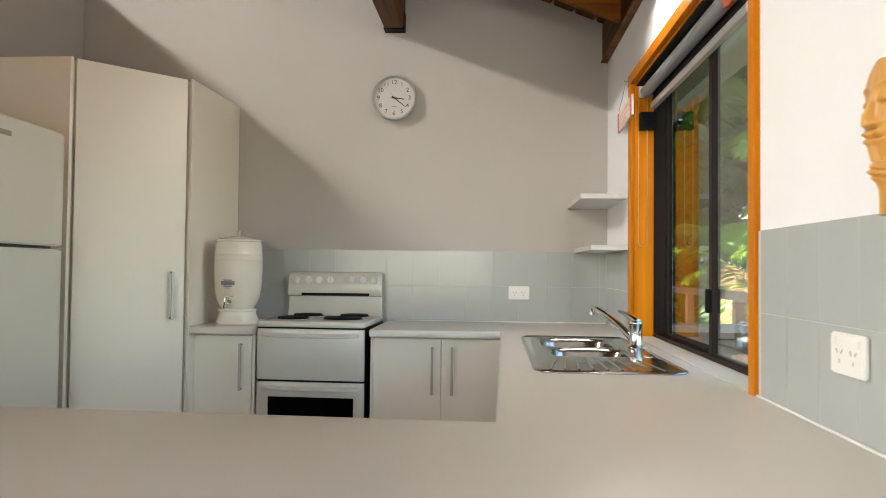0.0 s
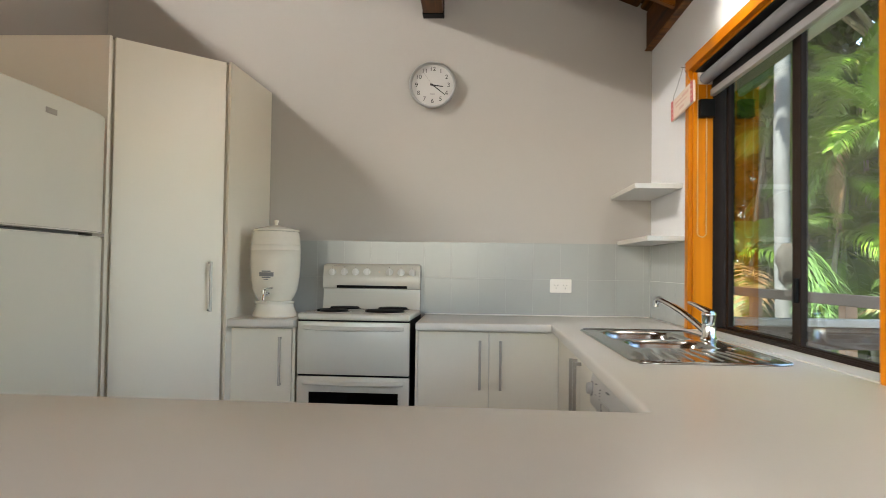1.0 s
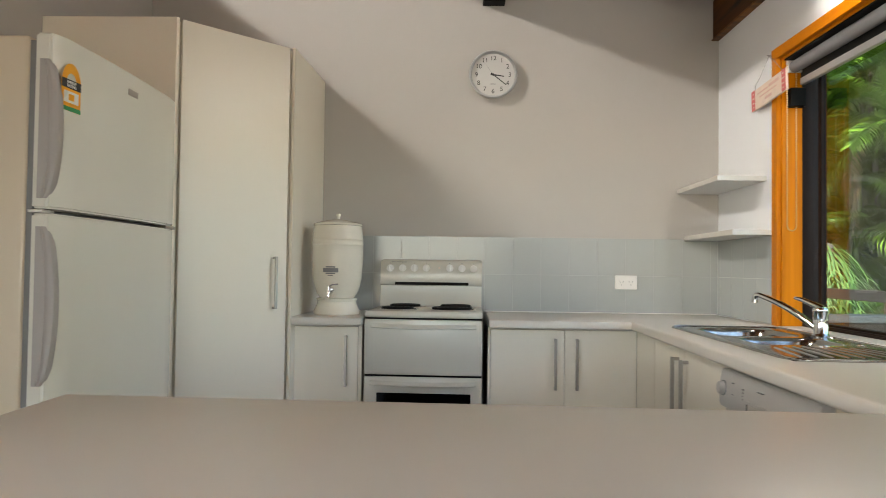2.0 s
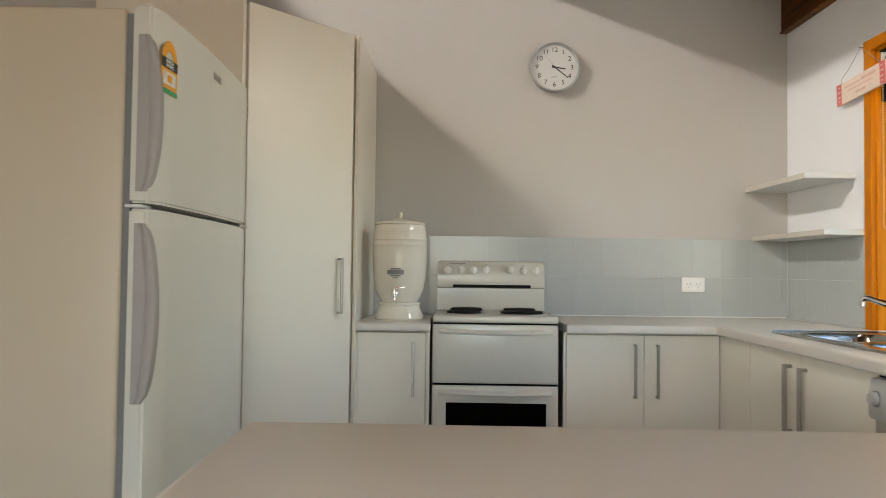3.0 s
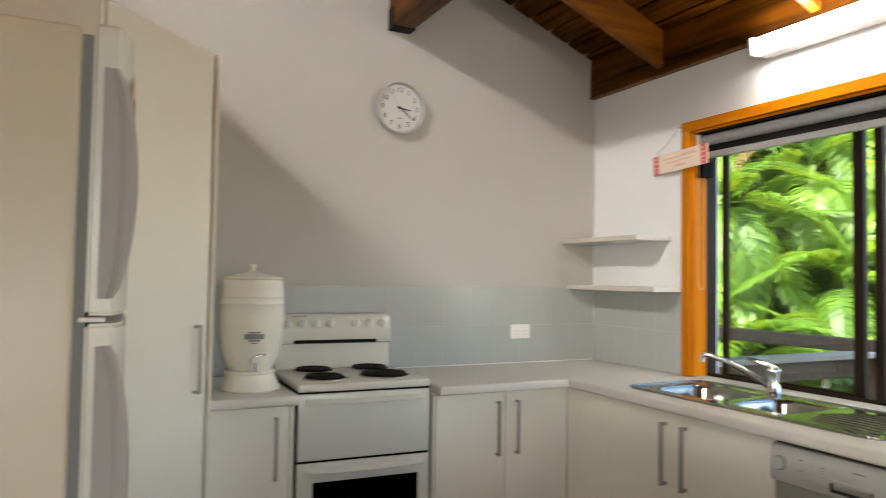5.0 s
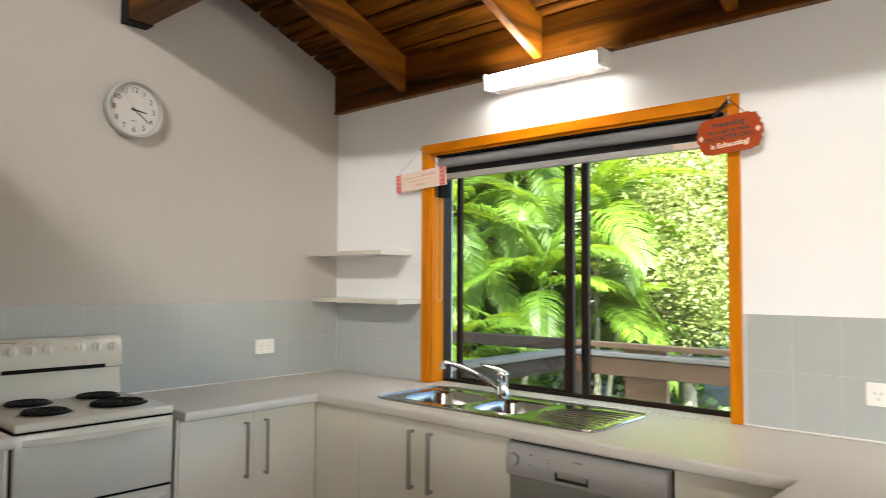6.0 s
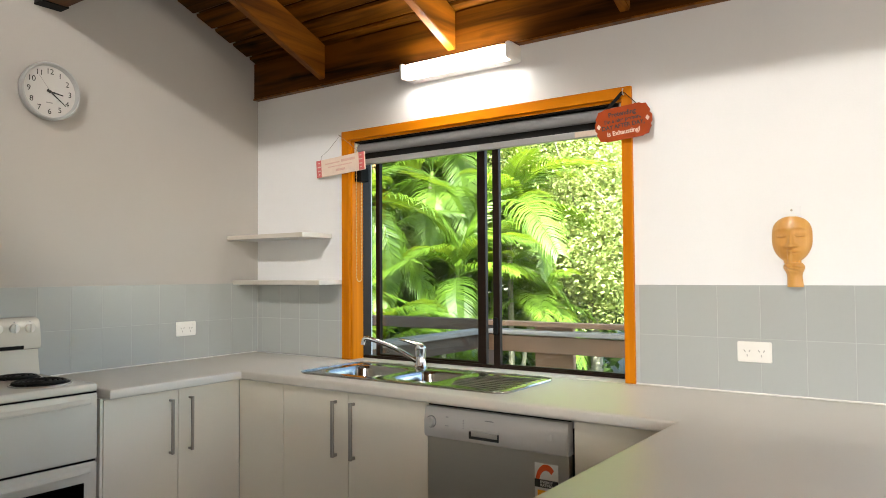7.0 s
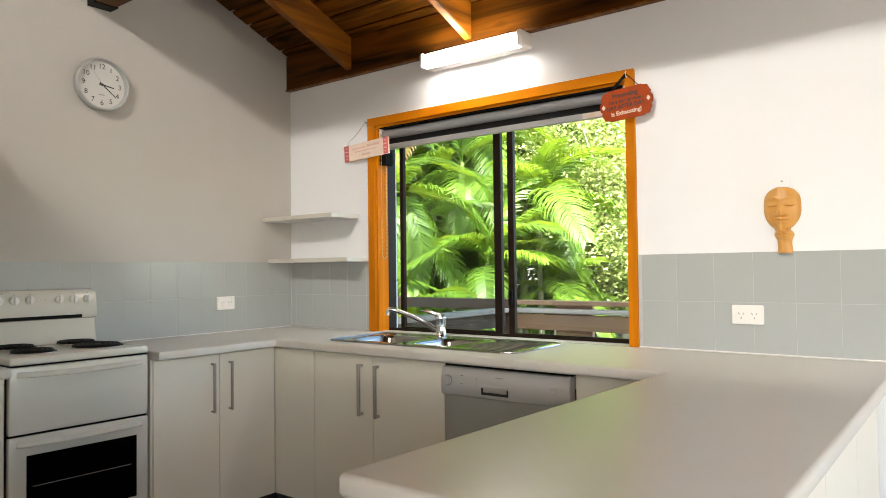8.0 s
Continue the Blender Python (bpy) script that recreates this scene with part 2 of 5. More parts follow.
def leaf(name, c1, c2, through_color, rough=0.5):
    """Leaves: glossy on top, light shines through, each leaf of its own tone."""
    m, nt, p, out = shader(name)
    n, l = nt.nodes, nt.links
    geo = n.new("ShaderNodeNewGeometry")
    info = n.new("ShaderNodeObjectInfo")
    ad = n.new("ShaderNodeMath")
    ad.operation = "MULTIPLY_ADD"
    ad.inputs[1].default_value = 0.6
    l.new(geo.outputs["Random Per Island"], ad.inputs[0])
    sc = n.new("ShaderNodeMath")
    sc.operation = "MULTIPLY"
    sc.inputs[1].default_value = 0.4
    l.new(info.outputs["Random"], sc.inputs[0])
    l.new(sc.outputs[0], ad.inputs[2])
    r = n.new("ShaderNodeValToRGB")
    r.color_ramp.elements[0].color, r.color_ramp.elements[1].color = (*c1, 1), (*c2, 1)
    l.new(ad.outputs[0], r.inputs[0])
    l.new(r.outputs[0], p.inputs["Base Color"])
    p.inputs["Roughness"].default_value = rough
    t = n.new("ShaderNodeBsdfTranslucent")
    t.inputs[0].default_value = (*through_color, 1)
    mix = n.new("ShaderNodeMixShader")
    mix.inputs[0].default_value = 0.27
    l.new(p.outputs[0], mix.inputs[1])
    l.new(t.outputs[0], mix.inputs[2])
    l.new(mix.outputs[0], out.inputs[0])
    return m


# same wall paint, darkened so that back wall and partition look less lit
M_WALLSHADE = surface("painted_wall_shaded", (0.445, 0.424, 0.398), 0.75, vary=0.03, scale=1.5, fine=260, bump=0.12, dist=0.001)
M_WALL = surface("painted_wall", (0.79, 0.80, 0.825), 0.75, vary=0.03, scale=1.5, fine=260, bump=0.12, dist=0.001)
M_TILE = surface("glazed_tile", (0.392, 0.414, 0.408), 0.18, vary=0.02, scale=4, fine=60, each=0.012, rvary=0.05, bump=0.05, bump_scale=7, dist=0.003)
M_GROUT = surface("grout", (0.455, 0.47, 0.465), 0.9, vary=0.10, scale=20, fine=300, bump=0.2)
M_TOP = surface("laminate_worktop", (0.62, 0.585, 0.53), 0.36, vary=0.03, scale=3, fine=420, bump=0.03, rvary=0.06)
M_CAB = surface("white_melamine", (0.82, 0.765, 0.655), 0.33, vary=0.015, scale=2, fine=90, bump=0.05, bump_scale=140, dist=0.0006)
M_SHELF = surface("shelf_melamine", (0.60, 0.60, 0.59), 0.4, vary=0.02, scale=3, fine=90)
M_EDGE = surface("cabinet_edging", (0.58, 0.55, 0.50), 0.4, vary=0.03)
# fridge enamel toned down to beige: the side's dimmer, warmer light as colour
M_FRIDGESIDE = surface("fridge_side_shaded", (0.68, 0.58, 0.445), 0.34, vary=0.02, scale=2, fine=200, bump=0.06, bump_scale=240, dist=0.0006)
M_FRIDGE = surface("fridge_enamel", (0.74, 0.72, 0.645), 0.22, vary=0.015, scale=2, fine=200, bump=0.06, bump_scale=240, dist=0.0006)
M_ENAMEL = surface("white_enamel", (0.63, 0.61, 0.54), 0.20, vary=0.015, scale=3, fine=120, rvary=0.04)
M_CERAMIC = surface("cream_glazed_ceramic", (0.76, 0.72, 0.62), 0.12, vary=0.04, scale=6, fine=70, rvary=0.05, bump=0.08, bump_scale=14, dist=0.002)
M_CHROME = surface("chrome", (0.82, 0.83, 0.84), 0.06, 1.0, vary=0.02, rvary=0.03)
M_STEEL = surface("brushed_steel", (0.40, 0.39, 0.365), 0.17, 1.0, vary=0.05, scale=5, fine=220, stretch=(1, 0.04, 1), bump=0.05, dist=0.0004, rvary=0.07)
M_SATIN = surface("satin_nickel", (0.40, 0.37, 0.33), 0.38, 0.8, vary=0.03, scale=9, fine=250)
M_SILVER = surface("silver_plastic", (0.49, 0.475, 0.45), 0.55, 0.1, vary=0.02, scale=5)
M_GRIP = surface("grey_grip_plastic", (0.40, 0.37, 0.35), 0.6, 0.0, vary=0.03, scale=8)
M_DWDOOR = surface("dishwasher_steel", (0.52, 0.49, 0.44), 0.34, 0.85, vary=0.04, scale=3, fine=200, stretch=(1, 0.03, 1), rvary=0.05)
M_BRONZE = surface("bronze_aluminium", (0.015, 0.009, 0.0065), 0.45, 0.0, spec=0.12, vary=0.15, scale=8, fine=120)
M_BLACK = surface("black_plastic", (0.008, 0.008, 0.008), 0.5, spec=0.06, vary=0.1)
M_OVEN = surface("oven_glass", (0.0012, 0.0012, 0.0012), 0.08, spec=0.06, vary=0.05, rvary=0.02)
M_COIL = surface("burner_coil", (0.009, 0.009, 0.009), 0.6, 0.0, spec=0.15, vary=0.2, scale=40)
M_WHITE = surface("white_plastic", (0.80, 0.79, 0.76), 0.3, vary=0.015)
M_FACE = surface("clock_face_paper", (0.55, 0.54, 0.525), 0.6, vary=0.015)
M_RIM = surface("clock_rim_grey", (0.42, 0.43, 0.43), 0.35, 0.2, vary=0.04)
M_INK = surface("printed_ink", (0.02, 0.02, 0.02), 0.6, vary=0.05)
M_GREYINK = surface("grey_ink", (0.22, 0.22, 0.22), 0.6, vary=0.05)
M_FLOOR = surface("dark_floor_tile", (0.035, 0.032, 0.03), 0.35, vary=0.25, scale=4, fine=60, bump=0.1, each=0.12)
M_KICK = surface("dark_kickboard", (0.02, 0.019, 0.018), 0.5, vary=0.1)
M_PINE = timber("stained_pine_ceiling", (0.014, 0.0037, 0.0003), (0.17, 0.056, 0.0033), 0.5, "Y", 1.0, 0.0, True, 0.06)
M_RAFTER = timber("stained_rafter", (0.055, 0.016, 0.0012), (0.24, 0.078, 0.004), 0.45, "X", 0.8, 0.05, False, 0.2)
M_PLATE = timber("stained_beam", (0.012, 0.003, 0.0003), (0.12, 0.037, 0.0018), 0.48, "Y", 0.8, 0.05, True, 0.12)
M_TRIM = timber("orange_varnished_trim", (0.45, 0.138, 0.001), (0.62, 0.205, 0.0015), 0.38, "Z", 0.9, 0.03, False, 0.12)
M_TRIMY = timber("orange_varnished_head", (0.45, 0.138, 0.001), (0.62, 0.205, 0.0015), 0.38, "Y", 0.9, 0.03, False, 0.12)
M_CARVE = timber("carved_light_wood", (0.60, 0.28, 0.055), (0.74, 0.40, 0.10), 0.42, "Z", 1.3, 0.1, False)
M_BLIND = surface("blind_fabric_grey", (0.21, 0.21, 0.225), 0.7, vary=0.05, scale=10, fine=500, bump=0.2)
# fabric coloured near-black to hold the shadow of the gaps round the roll
M_BLINDBACK = surface("blind_fabric_shaded", (0.008, 0.008, 0.0085), 0.8, vary=0.1)
M_RAIL = surface("blind_rail_aluminium", (0.50, 0.50, 0.51), 0.4, 0.5, vary=0.03)
M_CHAIN = surface("brass_bead_chain", (0.75, 0.58, 0.30), 0.3, 0.7, vary=0.08)
M_TERRA = surface("red_sign_paint", (0.33, 0.050, 0.008), 0.6, spec=0.15, vary=0.10, scale=20, fine=200)
M_CREAM = surface("sign_cream", (0.76, 0.62, 0.52), 0.55, vary=0.08, scale=25, fine=160)
M_PALEPINK = surface("sign_faded_print", (0.68, 0.45, 0.38), 0.55, vary=0.12, scale=40, fine=200)
M_PINK = surface("sign_pink", (0.60, 0.13, 0.13), 0.55, vary=0.15, scale=30, fine=160)
M_ORANGE = surface("label_orange", (0.95, 0.42, 0.01), 0.4, vary=0.03)
M_GREEN = surface("label_green", (0.04, 0.35, 0.12), 0.4, vary=0.03)
M_REDLAB = surface("label_red", (0.75, 0.09, 0.01), 0.4, vary=0.03)
M_TUBE = glow("lit_diffuser", (1.0, 0.945, 0.84), TUBE)
M_TUBEFAR = glow("lit_diffuser_far", (1.0, 0.945, 0.86), TUBE_FAR)
M_GLASS = pane_glass("window_glass", (0.97, 0.985, 0.975))
M_SCREENED = pane_glass("screened_glass", (0.72, 0.75, 0.73))
M_DECK = surface("weathered_rail", (0.075, 0.045, 0.030), 0.8, spec=0.2, vary=0.25, scale=5, fine=90, stretch=(1, 0.1, 1), bump=0.3)
M_DECKTOP = surface("painted_rail_board", (0.30, 0.175, 0.10), 0.75, spec=0.25, vary=0.2, scale=6, fine=90, stretch=(1, 0.1, 1), bump=0.2)
M_DECKFAR = surface("weathered_rail_board", (0.13, 0.09, 0.065), 0.8, spec=0.2, vary=0.25, scale=6, fine=90, stretch=(1, 0.1, 1), bump=0.3)
M_CAPBOARD = surface("pale_rail_cap", (0.42, 0.37, 0.31), 0.7, spec=0.25, vary=0.15, scale=6, fine=90, stretch=(1, 0.1, 1), bump=0.2)
M_CLAD = surface("outer_wall_boards", (0.45, 0.42, 0.36), 0.7, vary=0.08, bump=0.2)
M_GROUND = surface("leaf_litter_ground", (0.075, 0.075, 0.035), 0.9, vary=0.5, scale=1.2, fine=30, bump=0.6, dist=0.03)
M_TRUNK = surface("palm_trunk", (0.20, 0.19, 0.13), 0.8, vary=0.35, scale=5, fine=60, stretch=(1, 1, 3), bump=0.5)
M_PALE = surface("pale_trunk", (0.11, 0.112, 0.114), 0.75, vary=0.4, scale=3, fine=40, stretch=(1, 1, 2), bump=0.4, dist=0.006)
M_FROND = leaf("palm_frond_leaf", (0.014, 0.046, 0.006), (0.15, 0.27, 0.018), (0.38, 0.54, 0.03))
M_FERN = leaf("fern_strap_leaf", (0.03, 0.075, 0.02), (0.11, 0.20, 0.05), (0.16, 0.28, 0.06))
M_SHIELD = surface("dry_fern_shield", (0.065, 0.058, 0.05), 0.9, vary=0.5, scale=9, fine=60, bump=0.8, spec=0.2, dist=0.02)
M_DRY = leaf("dry_frond_leaf", (0.22, 0.12, 0.05), (0.36, 0.22, 0.10), (0.35, 0.20, 0.06))
M_BUSH = leaf("broad_leaf", (0.13, 0.20, 0.045), (0.40, 0.46, 0.16), (0.58, 0.62, 0.20))
M_FAR = leaf("far_leaf", (0.022, 0.062, 0.012), (0.085, 0.155, 0.026), (0.14, 0.26, 0.03))
M_STEM = surface("green_stem", (0.14, 0.20, 0.04), 0.5, vary=0.2)

# ---- structure ----
Y0, Y1 = 1.691, 3.165        # window opening
Z1 = 2.04


def raked_wall(y0, y1):
    """A wall across the room under the raked ceiling."""
    bm = bmesh.new()
    pts = [(WEST - 0.15, -1.2), (OUT, -1.2), (OUT, CEIL0 - 0.02), (WX, CEIL0 + 0.03), (WEST - 0.15, ceil_z(WEST - 0.15) + 0.03)]
    a = [bm.verts.new((x, y0, z)) for x, z in pts]
    b = [bm.verts.new((x, y1, z)) for x, z in pts]
    bm.faces.new(a)
    bm.faces.new(b)
    for k in range(5):
        bm.faces.new((a[k], a[(k + 1) % 5], b[(k + 1) % 5], b[k]))
    bmesh.ops.recalc_face_normals(bm, faces=bm.faces)
    return bm


solid("wall_north", raked_wall(BY, BY + 0.15), M_WALLSHADE, "smooth off-white painted kitchen wall under the raked ceiling, toned darker for shade", "wall", "structure")

bm = bmesh.new()
for lo, hi in (((WX, Y1, -1.2), (OUT, BY, CEIL0)), ((WX, SOUTH, -1.2), (OUT, Y0, CEIL0)), ((WX, Y0, -1.2), (OUT, Y1, CZ - 0.04)), ((WX, Y0, Z1), (OUT, Y1, CEIL0))):
    add_box(bm, lo, hi)
solid("wall_east", bm, M_WALL, "off-white painted wall with a wide sliding window", "wall", "structure")

bm = bmesh.new()
for lo, hi in (((WEST, SOUTH - 0.15, 0), (-2.55, SOUTH, 4.6)), ((-0.25, SOUTH - 0.15, 0), (OUT, SOUTH, 2.56)), ((-2.55, SOUTH - 0.15, 2.15), (-0.25, SOUTH, 4.0))):
    add_box(bm, lo, hi)
solid("wall_south", bm, M_WALL, "off-white painted wall with a wide door opening", "wall", "structure")
bm = bmesh.new()
for lo, hi in (((WEST - 0.15, SOUTH, 0), (WEST, -1.95, 4.3)), ((WEST - 0.15, -0.45, 0), (WEST, BY, 4.3)), ((WEST - 0.15, -1.95, 0), (WEST, -0.45, 0.95)), ((WEST - 0.15, -1.95, 2.05), (WEST, -0.45, 4.3))):
    add_box(bm, lo, hi)
solid("wall_west", bm, M_WALL, "off-white painted wall of the adjoining space", "wall", "structure")
# unseen south end is lengthened to keep the far lamp off the bar
solid("wall_partition", box((-2.585, 0.75, 0), (-2.485, BY, 2.84), 0.004), M_WALLSHADE, "off-white painted partition behind fridge and pantry, open above, toned darker for shade", "wall", "structure")

# floor of dark square tiles
floor = solid("floor", box((WEST, SOUTH, -0.06), (WX, BY, -0.006)), M_KICK, "dark tiled kitchen floor", "floor", "structure")

# ceiling: pine boards that run along the window wall
bm = bmesh.new()
slope = math.hypot(1, RAKE)
nx, nz = RAKE / slope, 1 / slope
step = 0.128
count = int((WX - WEST) * slope / step) + 2
for k in range(count):
    x0 = WX + 0.16 - k * step / slope
    x1 = x0 - (step - 0.011) / slope
    r = bmesh.ops.create_cube(bm, size=1)
    for v in r["verts"]:
        x = x0 if v.co.x > 0 else x1
        lift = 0.02 if v.co.z > 0 else 0.0
        v.co = Vector((x + nx * lift, SOUTH - 0.15 if v.co.y < 0 else BY + 0.0, ceil_z(x) + nz * lift))
    es = [e for e in {e for v in r["verts"] for e in v.link_edges} if abs(e.verts[0].co.y - e.verts[1].co.y) > 1]
    bmesh.ops.bevel(bm, geom=es, offset=0.008, segments=1, affect="EDGES")
r = bmesh.ops.create_cube(bm, size=1)
for v in r["verts"]:
    x = 0.735 if v.co.x > 0 else WEST - 0.2
    v.co = Vector((x, SOUTH - 0.4 if v.co.y < 0 else BY + 0.4, ceil_z(x) + (0.14 if v.co.z > 0 else 0.055)))
ceiling = solid("ceiling", bm, M_PINE, "raked ceiling of dark orange-stained knotty pine boards", "ceiling", "structure")


bm = box((OUT + 0.002, SOUTH - 0.4, 2.40), (1.38, 9.2, 2.52), 0.004)
solid("eave_soffit", bm, M_CLAD, "pale painted soffit under the eave", "soffit", "structure")


def rafter(y):
    bm = bmesh.new()
    w, drop = 0.022, 0.186
    xa, xb = WX - 0.004, WEST + 0.02
    vs = []
    for x in (xa, xb):
        for yy in (y - w, y + w):
            for z in (ceil_z(x) - drop, ceil_z(x) - 0.002):
                vs.append(bm.verts.new((x, yy, z)))
    bmesh.ops.convex_hull(bm, input=vs)
    bmesh.ops.dissolve_limit(bm, angle_limit=0.01, verts=bm.verts, edges=bm.edges)
    bmesh.ops.bevel(bm, geom=list(bm.edges), offset=0.004, segments=2, affect="EDGES")
    return solid("rafter", bm, M_RAFTER, "orange-stained timber rafter under the raked ceiling", "rafter", "structure", "rafters")


for y in (3.335, 2.50, 1.665, 0.83, -0.005, -0.84, -1.675, -2.51, -3.345):
    rafter(y)

# wall plate along the top of the window wall
bm = box((0.513, SOUTH, 2.352), (0.5445, BY - 0.001, CEIL0 + 0.004), 0.004)
solid("wall_plate", bm, M_PLATE, "dark-stained timber board between wall and ceiling", "beam", "structure")
solid("plate_moulding", box((0.505, SOUTH, 2.343), (0.5445, BY - 0.001, 2.3515), 0.003), M_RAFTER, "thin orange-stained moulding under the timber board", "trim", "structure")

# big beam under the rafters
beam = thing("ceiling_beam", (-0.645, 1.0, 2.53), "heavy orange-stained timber beam carrying the rafters", "beam")
part("beam_timber", box((-0.700, SOUTH, 2.532), (-0.590, BY, ceil_z(-0.59) - 0.003), 0.006), M_PLATE, beam)
part("beam_shoe", box((-0.703, BY - 0.075, 2.527), (-0.587, BY - 0.001, 2.63), 0.002), M_BLACK, beam, "dark metal beam shoe on the wall")

# tiled splashback bed; the tiles follow at the end of the file
splash_n = solid("splashback_north", box((-1.538, BY - 0.0045, CZ + 0.001), (WX - 0.0005, BY - 0.0005, 1.293)), M_GROUT, "two rows of pale grey-blue glazed tiles behind the stove", "splashback", "structure")
splash_e = solid("splashback_east", box((WX - 0.0045, 0.722, CZ + 0.001), (WX - 0.0005, 1.652, 1.290)), M_GROUT, "two rows of pale grey-blue glazed tiles beside the window", "splashback", "structure")
splash_c = solid("splashback_corner", box((WX - 0.0045, 3.2105, CZ + 0.001), (WX - 0.0005, BY - 0.005, 1.293)), M_GROUT, "two rows of pale grey-blue glazed tiles in the corner", "splashback", "structure")

# ---- window ----
win = thing("window_1", (0.6, 2.43, CZ), "wide sliding window, bronze aluminium in an orange varnished timber surround", "window", kind="structure")
part("trim_left", box((0.530, Y1 - 0.003, CZ), (WX + 0.004, 3.211, 2.083), 0.003), M_TRIM, win)
part("trim_right", box((0.530, 1.652, CZ), (WX + 0.004, Y0 + 0.003, 2.083), 0.003), M_TRIM, win)
part("trim_head", box((0.5285, 1.6525, Z1 - 0.003), (WX + 0.004, 3.2105, 2.0835), 0.003), M_TRIMY, win)
part("jamb_left", box((WX + 0.004, Y1 - 0.012, CZ), (0.633, Y1 + 0.01, Z1)), M_TRIM, win)
part("jamb_right", box((WX + 0.004, Y0 - 0.01, CZ), (0.633, Y0 + 0.010, Z1)), M_TRIM, win)
part("jamb_head", box((WX + 0.004, Y0, Z1 - 0.012), (0.633, Y1, Z1 + 0.005)), M_TRIMY, win)
part("sill_board", box((WX - 0.0005, Y0 + 0.010, CZ - 0.04), (0.633, Y1 - 0.012, CZ + 0.0015), 0.001), M_TOP, win, "pale laminate sill flush with the worktop")
YA, YB = Y0 + 0.0, Y1 - 0.0
frame_parts = (
    ("frame_bottom", (0.633, YA, CZ - 0.01), (0.703, YB, CZ + 0.010)),
    ("frame_top", (0.633, YA, Z1 - 0.03), (0.703, YB, Z1)),
    ("frame_left", (0.634, YB - 0.009, CZ + 0.010), (0.703, YB, Z1 - 0.03)),
    ("frame_right", (0.633, YA, CZ + 0.010), (0.703, YA + 0.030, Z1 - 0.03)),
)
for n_, lo, hi in frame_parts:
    part(n_, box(lo, hi, 0.002), M_BRONZE, win)
part("track_lip", box((0.6332, YA + 0.03, CZ + 0.010), (0.6375, YB - 0.010, CZ + 0.016), 0.001), M_BRONZE, win)


def sash(name, y0, y1, x0, x1, wl_, wr_, latch, glass, words):
    """A glazed sash between y0 and y1."""
    zb, zt = CZ + 0.011, Z1 - 0.032
    s = part(name, box((x0, y1 - wl_, zb), (x1, y1, zt), 0.002), M_BRONZE, win)
    part("stile", box((x0, y0, zb), (x1, y0 + wr_, zt), 0.002), M_BRONZE, s)
    part("rail_bottom", box((x0 + 0.001, y0 + wr_, zb), (x1 - 0.001, y1 - wl_, zb + 0.010), 0.002), M_BRONZE, s)
    part("rail_top", box((x0 + 0.001, y0 + wr_, zt - 0.03), (x1 - 0.001, y1 - wl_, zt), 0.002), M_BRONZE, s)
    xm = (x0 + x1) / 2
    g = part("pane", box((xm - 0.002, y0 + wr_ - 0.004, zb + 0.007), (xm + 0.002, y1 - wl_ + 0.004, zt - 0.026)), glass, s, words)
    g.visible_shadow = False
    if latch:
        part("latch", box((x0 - 0.016, latch - 0.011, 1.055), (x0 - 0.0005, latch + 0.011, 1.135), 0.004), M_BLACK, s, "black sash latch")
    return s


sash("fixed_sash", 2.422, 3.098, 0.672, 0.696, 0.026, 0.044, 0, M_SCREENED, "window pane dimmed by a fine insect screen")
sash("sliding_sash", Y0 + 0.031, 2.361, 0.638, 0.662, 0.034, 0.012, 2.344, M_GLASS, "clear window pane")
side = part("side_pane", box((0.677, 3.098, CZ + 0.011), (0.681, Y1 - 0.009, Z1 - 0.032)), M_GLASS, win, "clear window pane")
side.visible_shadow = False

# roller blind, wound up
blind = thing("roller_blind", (0.595, 2.43, 2.0), "grey roller blind wound up under the window head", "blind")
part("roll", cyl((0.596, Y0 + 0.03, 1.995), (0.596, Y1 - 0.028, 1.995), 0.0255, n=28), M_BLIND, blind, smooth=True)
part("bracket", box((0.565, Y1 - 0.026, 1.972), (0.628, Y1 - 0.0125, 2.028), 0.003), M_WHITE, blind, "white end bracket")
part("bracket", box((0.565, Y0 + 0.0105, 1.972), (0.628, Y0 + 0.026, 2.028), 0.003), M_WHITE, blind, "white end bracket")
part("fabric", box((0.6265, Y0 + 0.012, 1.935), (0.6285, Y1 - 0.014, 2.026)), M_BLINDBACK, blind, "back of the blind fabric, near-black for the shade round the roll")
# black strip added as the shadow between roll and window head
part("head_shade", box((0.552, Y0 + 0.028, 2.0215), (0.632, Y1 - 0.027, 2.0275), 0.001), M_BLACK, blind, "black strip for the shade over the roll")
part("bottom_rail", box((0.612, Y0 + 0.036, 1.914), (0.634, Y1 - 0.036, 1.944), 0.004), M_RAIL, blind, "pale aluminium bottom rail")
part("rail_label", box((0.6105, Y0 + 0.05, 1.918), (0.612, Y0 + 0.24, 1.941)), M_CREAM, blind, "small printed label on the rail")
bm = bmesh.new()
for k in range(190):
    a = k / 190
    # two hanging strands joined by a small bend below
    if a < 0.48:
        p = Vector((0.563, 3.136, 2.0 - a / 0.48 * 0.68))
    elif a < 0.52:
        w = (a - 0.48) / 0.04 * math.pi
        p = Vector((0.5815 - 0.0185 * math.cos(w), 3.134, 1.32 - 0.018 * math.sin(w)))
    else:
        p = Vector((0.600, 3.134, 1.32 + (a - 0.52) / 0.48 * 0.68))
    bmesh.ops.create_icosphere(bm, subdivisions=1, radius=0.0033, matrix=Matrix.Translation(p))
part("bead_chain", bm, M_CHAIN, blind, "hanging pull chain of small beads")
solid("blind_stop", box((0.566, Y1 - 0.058, 1.822), (0.630, Y1 - 0.0125, 1.90), 0.004), M_BLACK, "small black plastic bracket on the window jamb", "bracket")

# ---- ceiling lamps ----


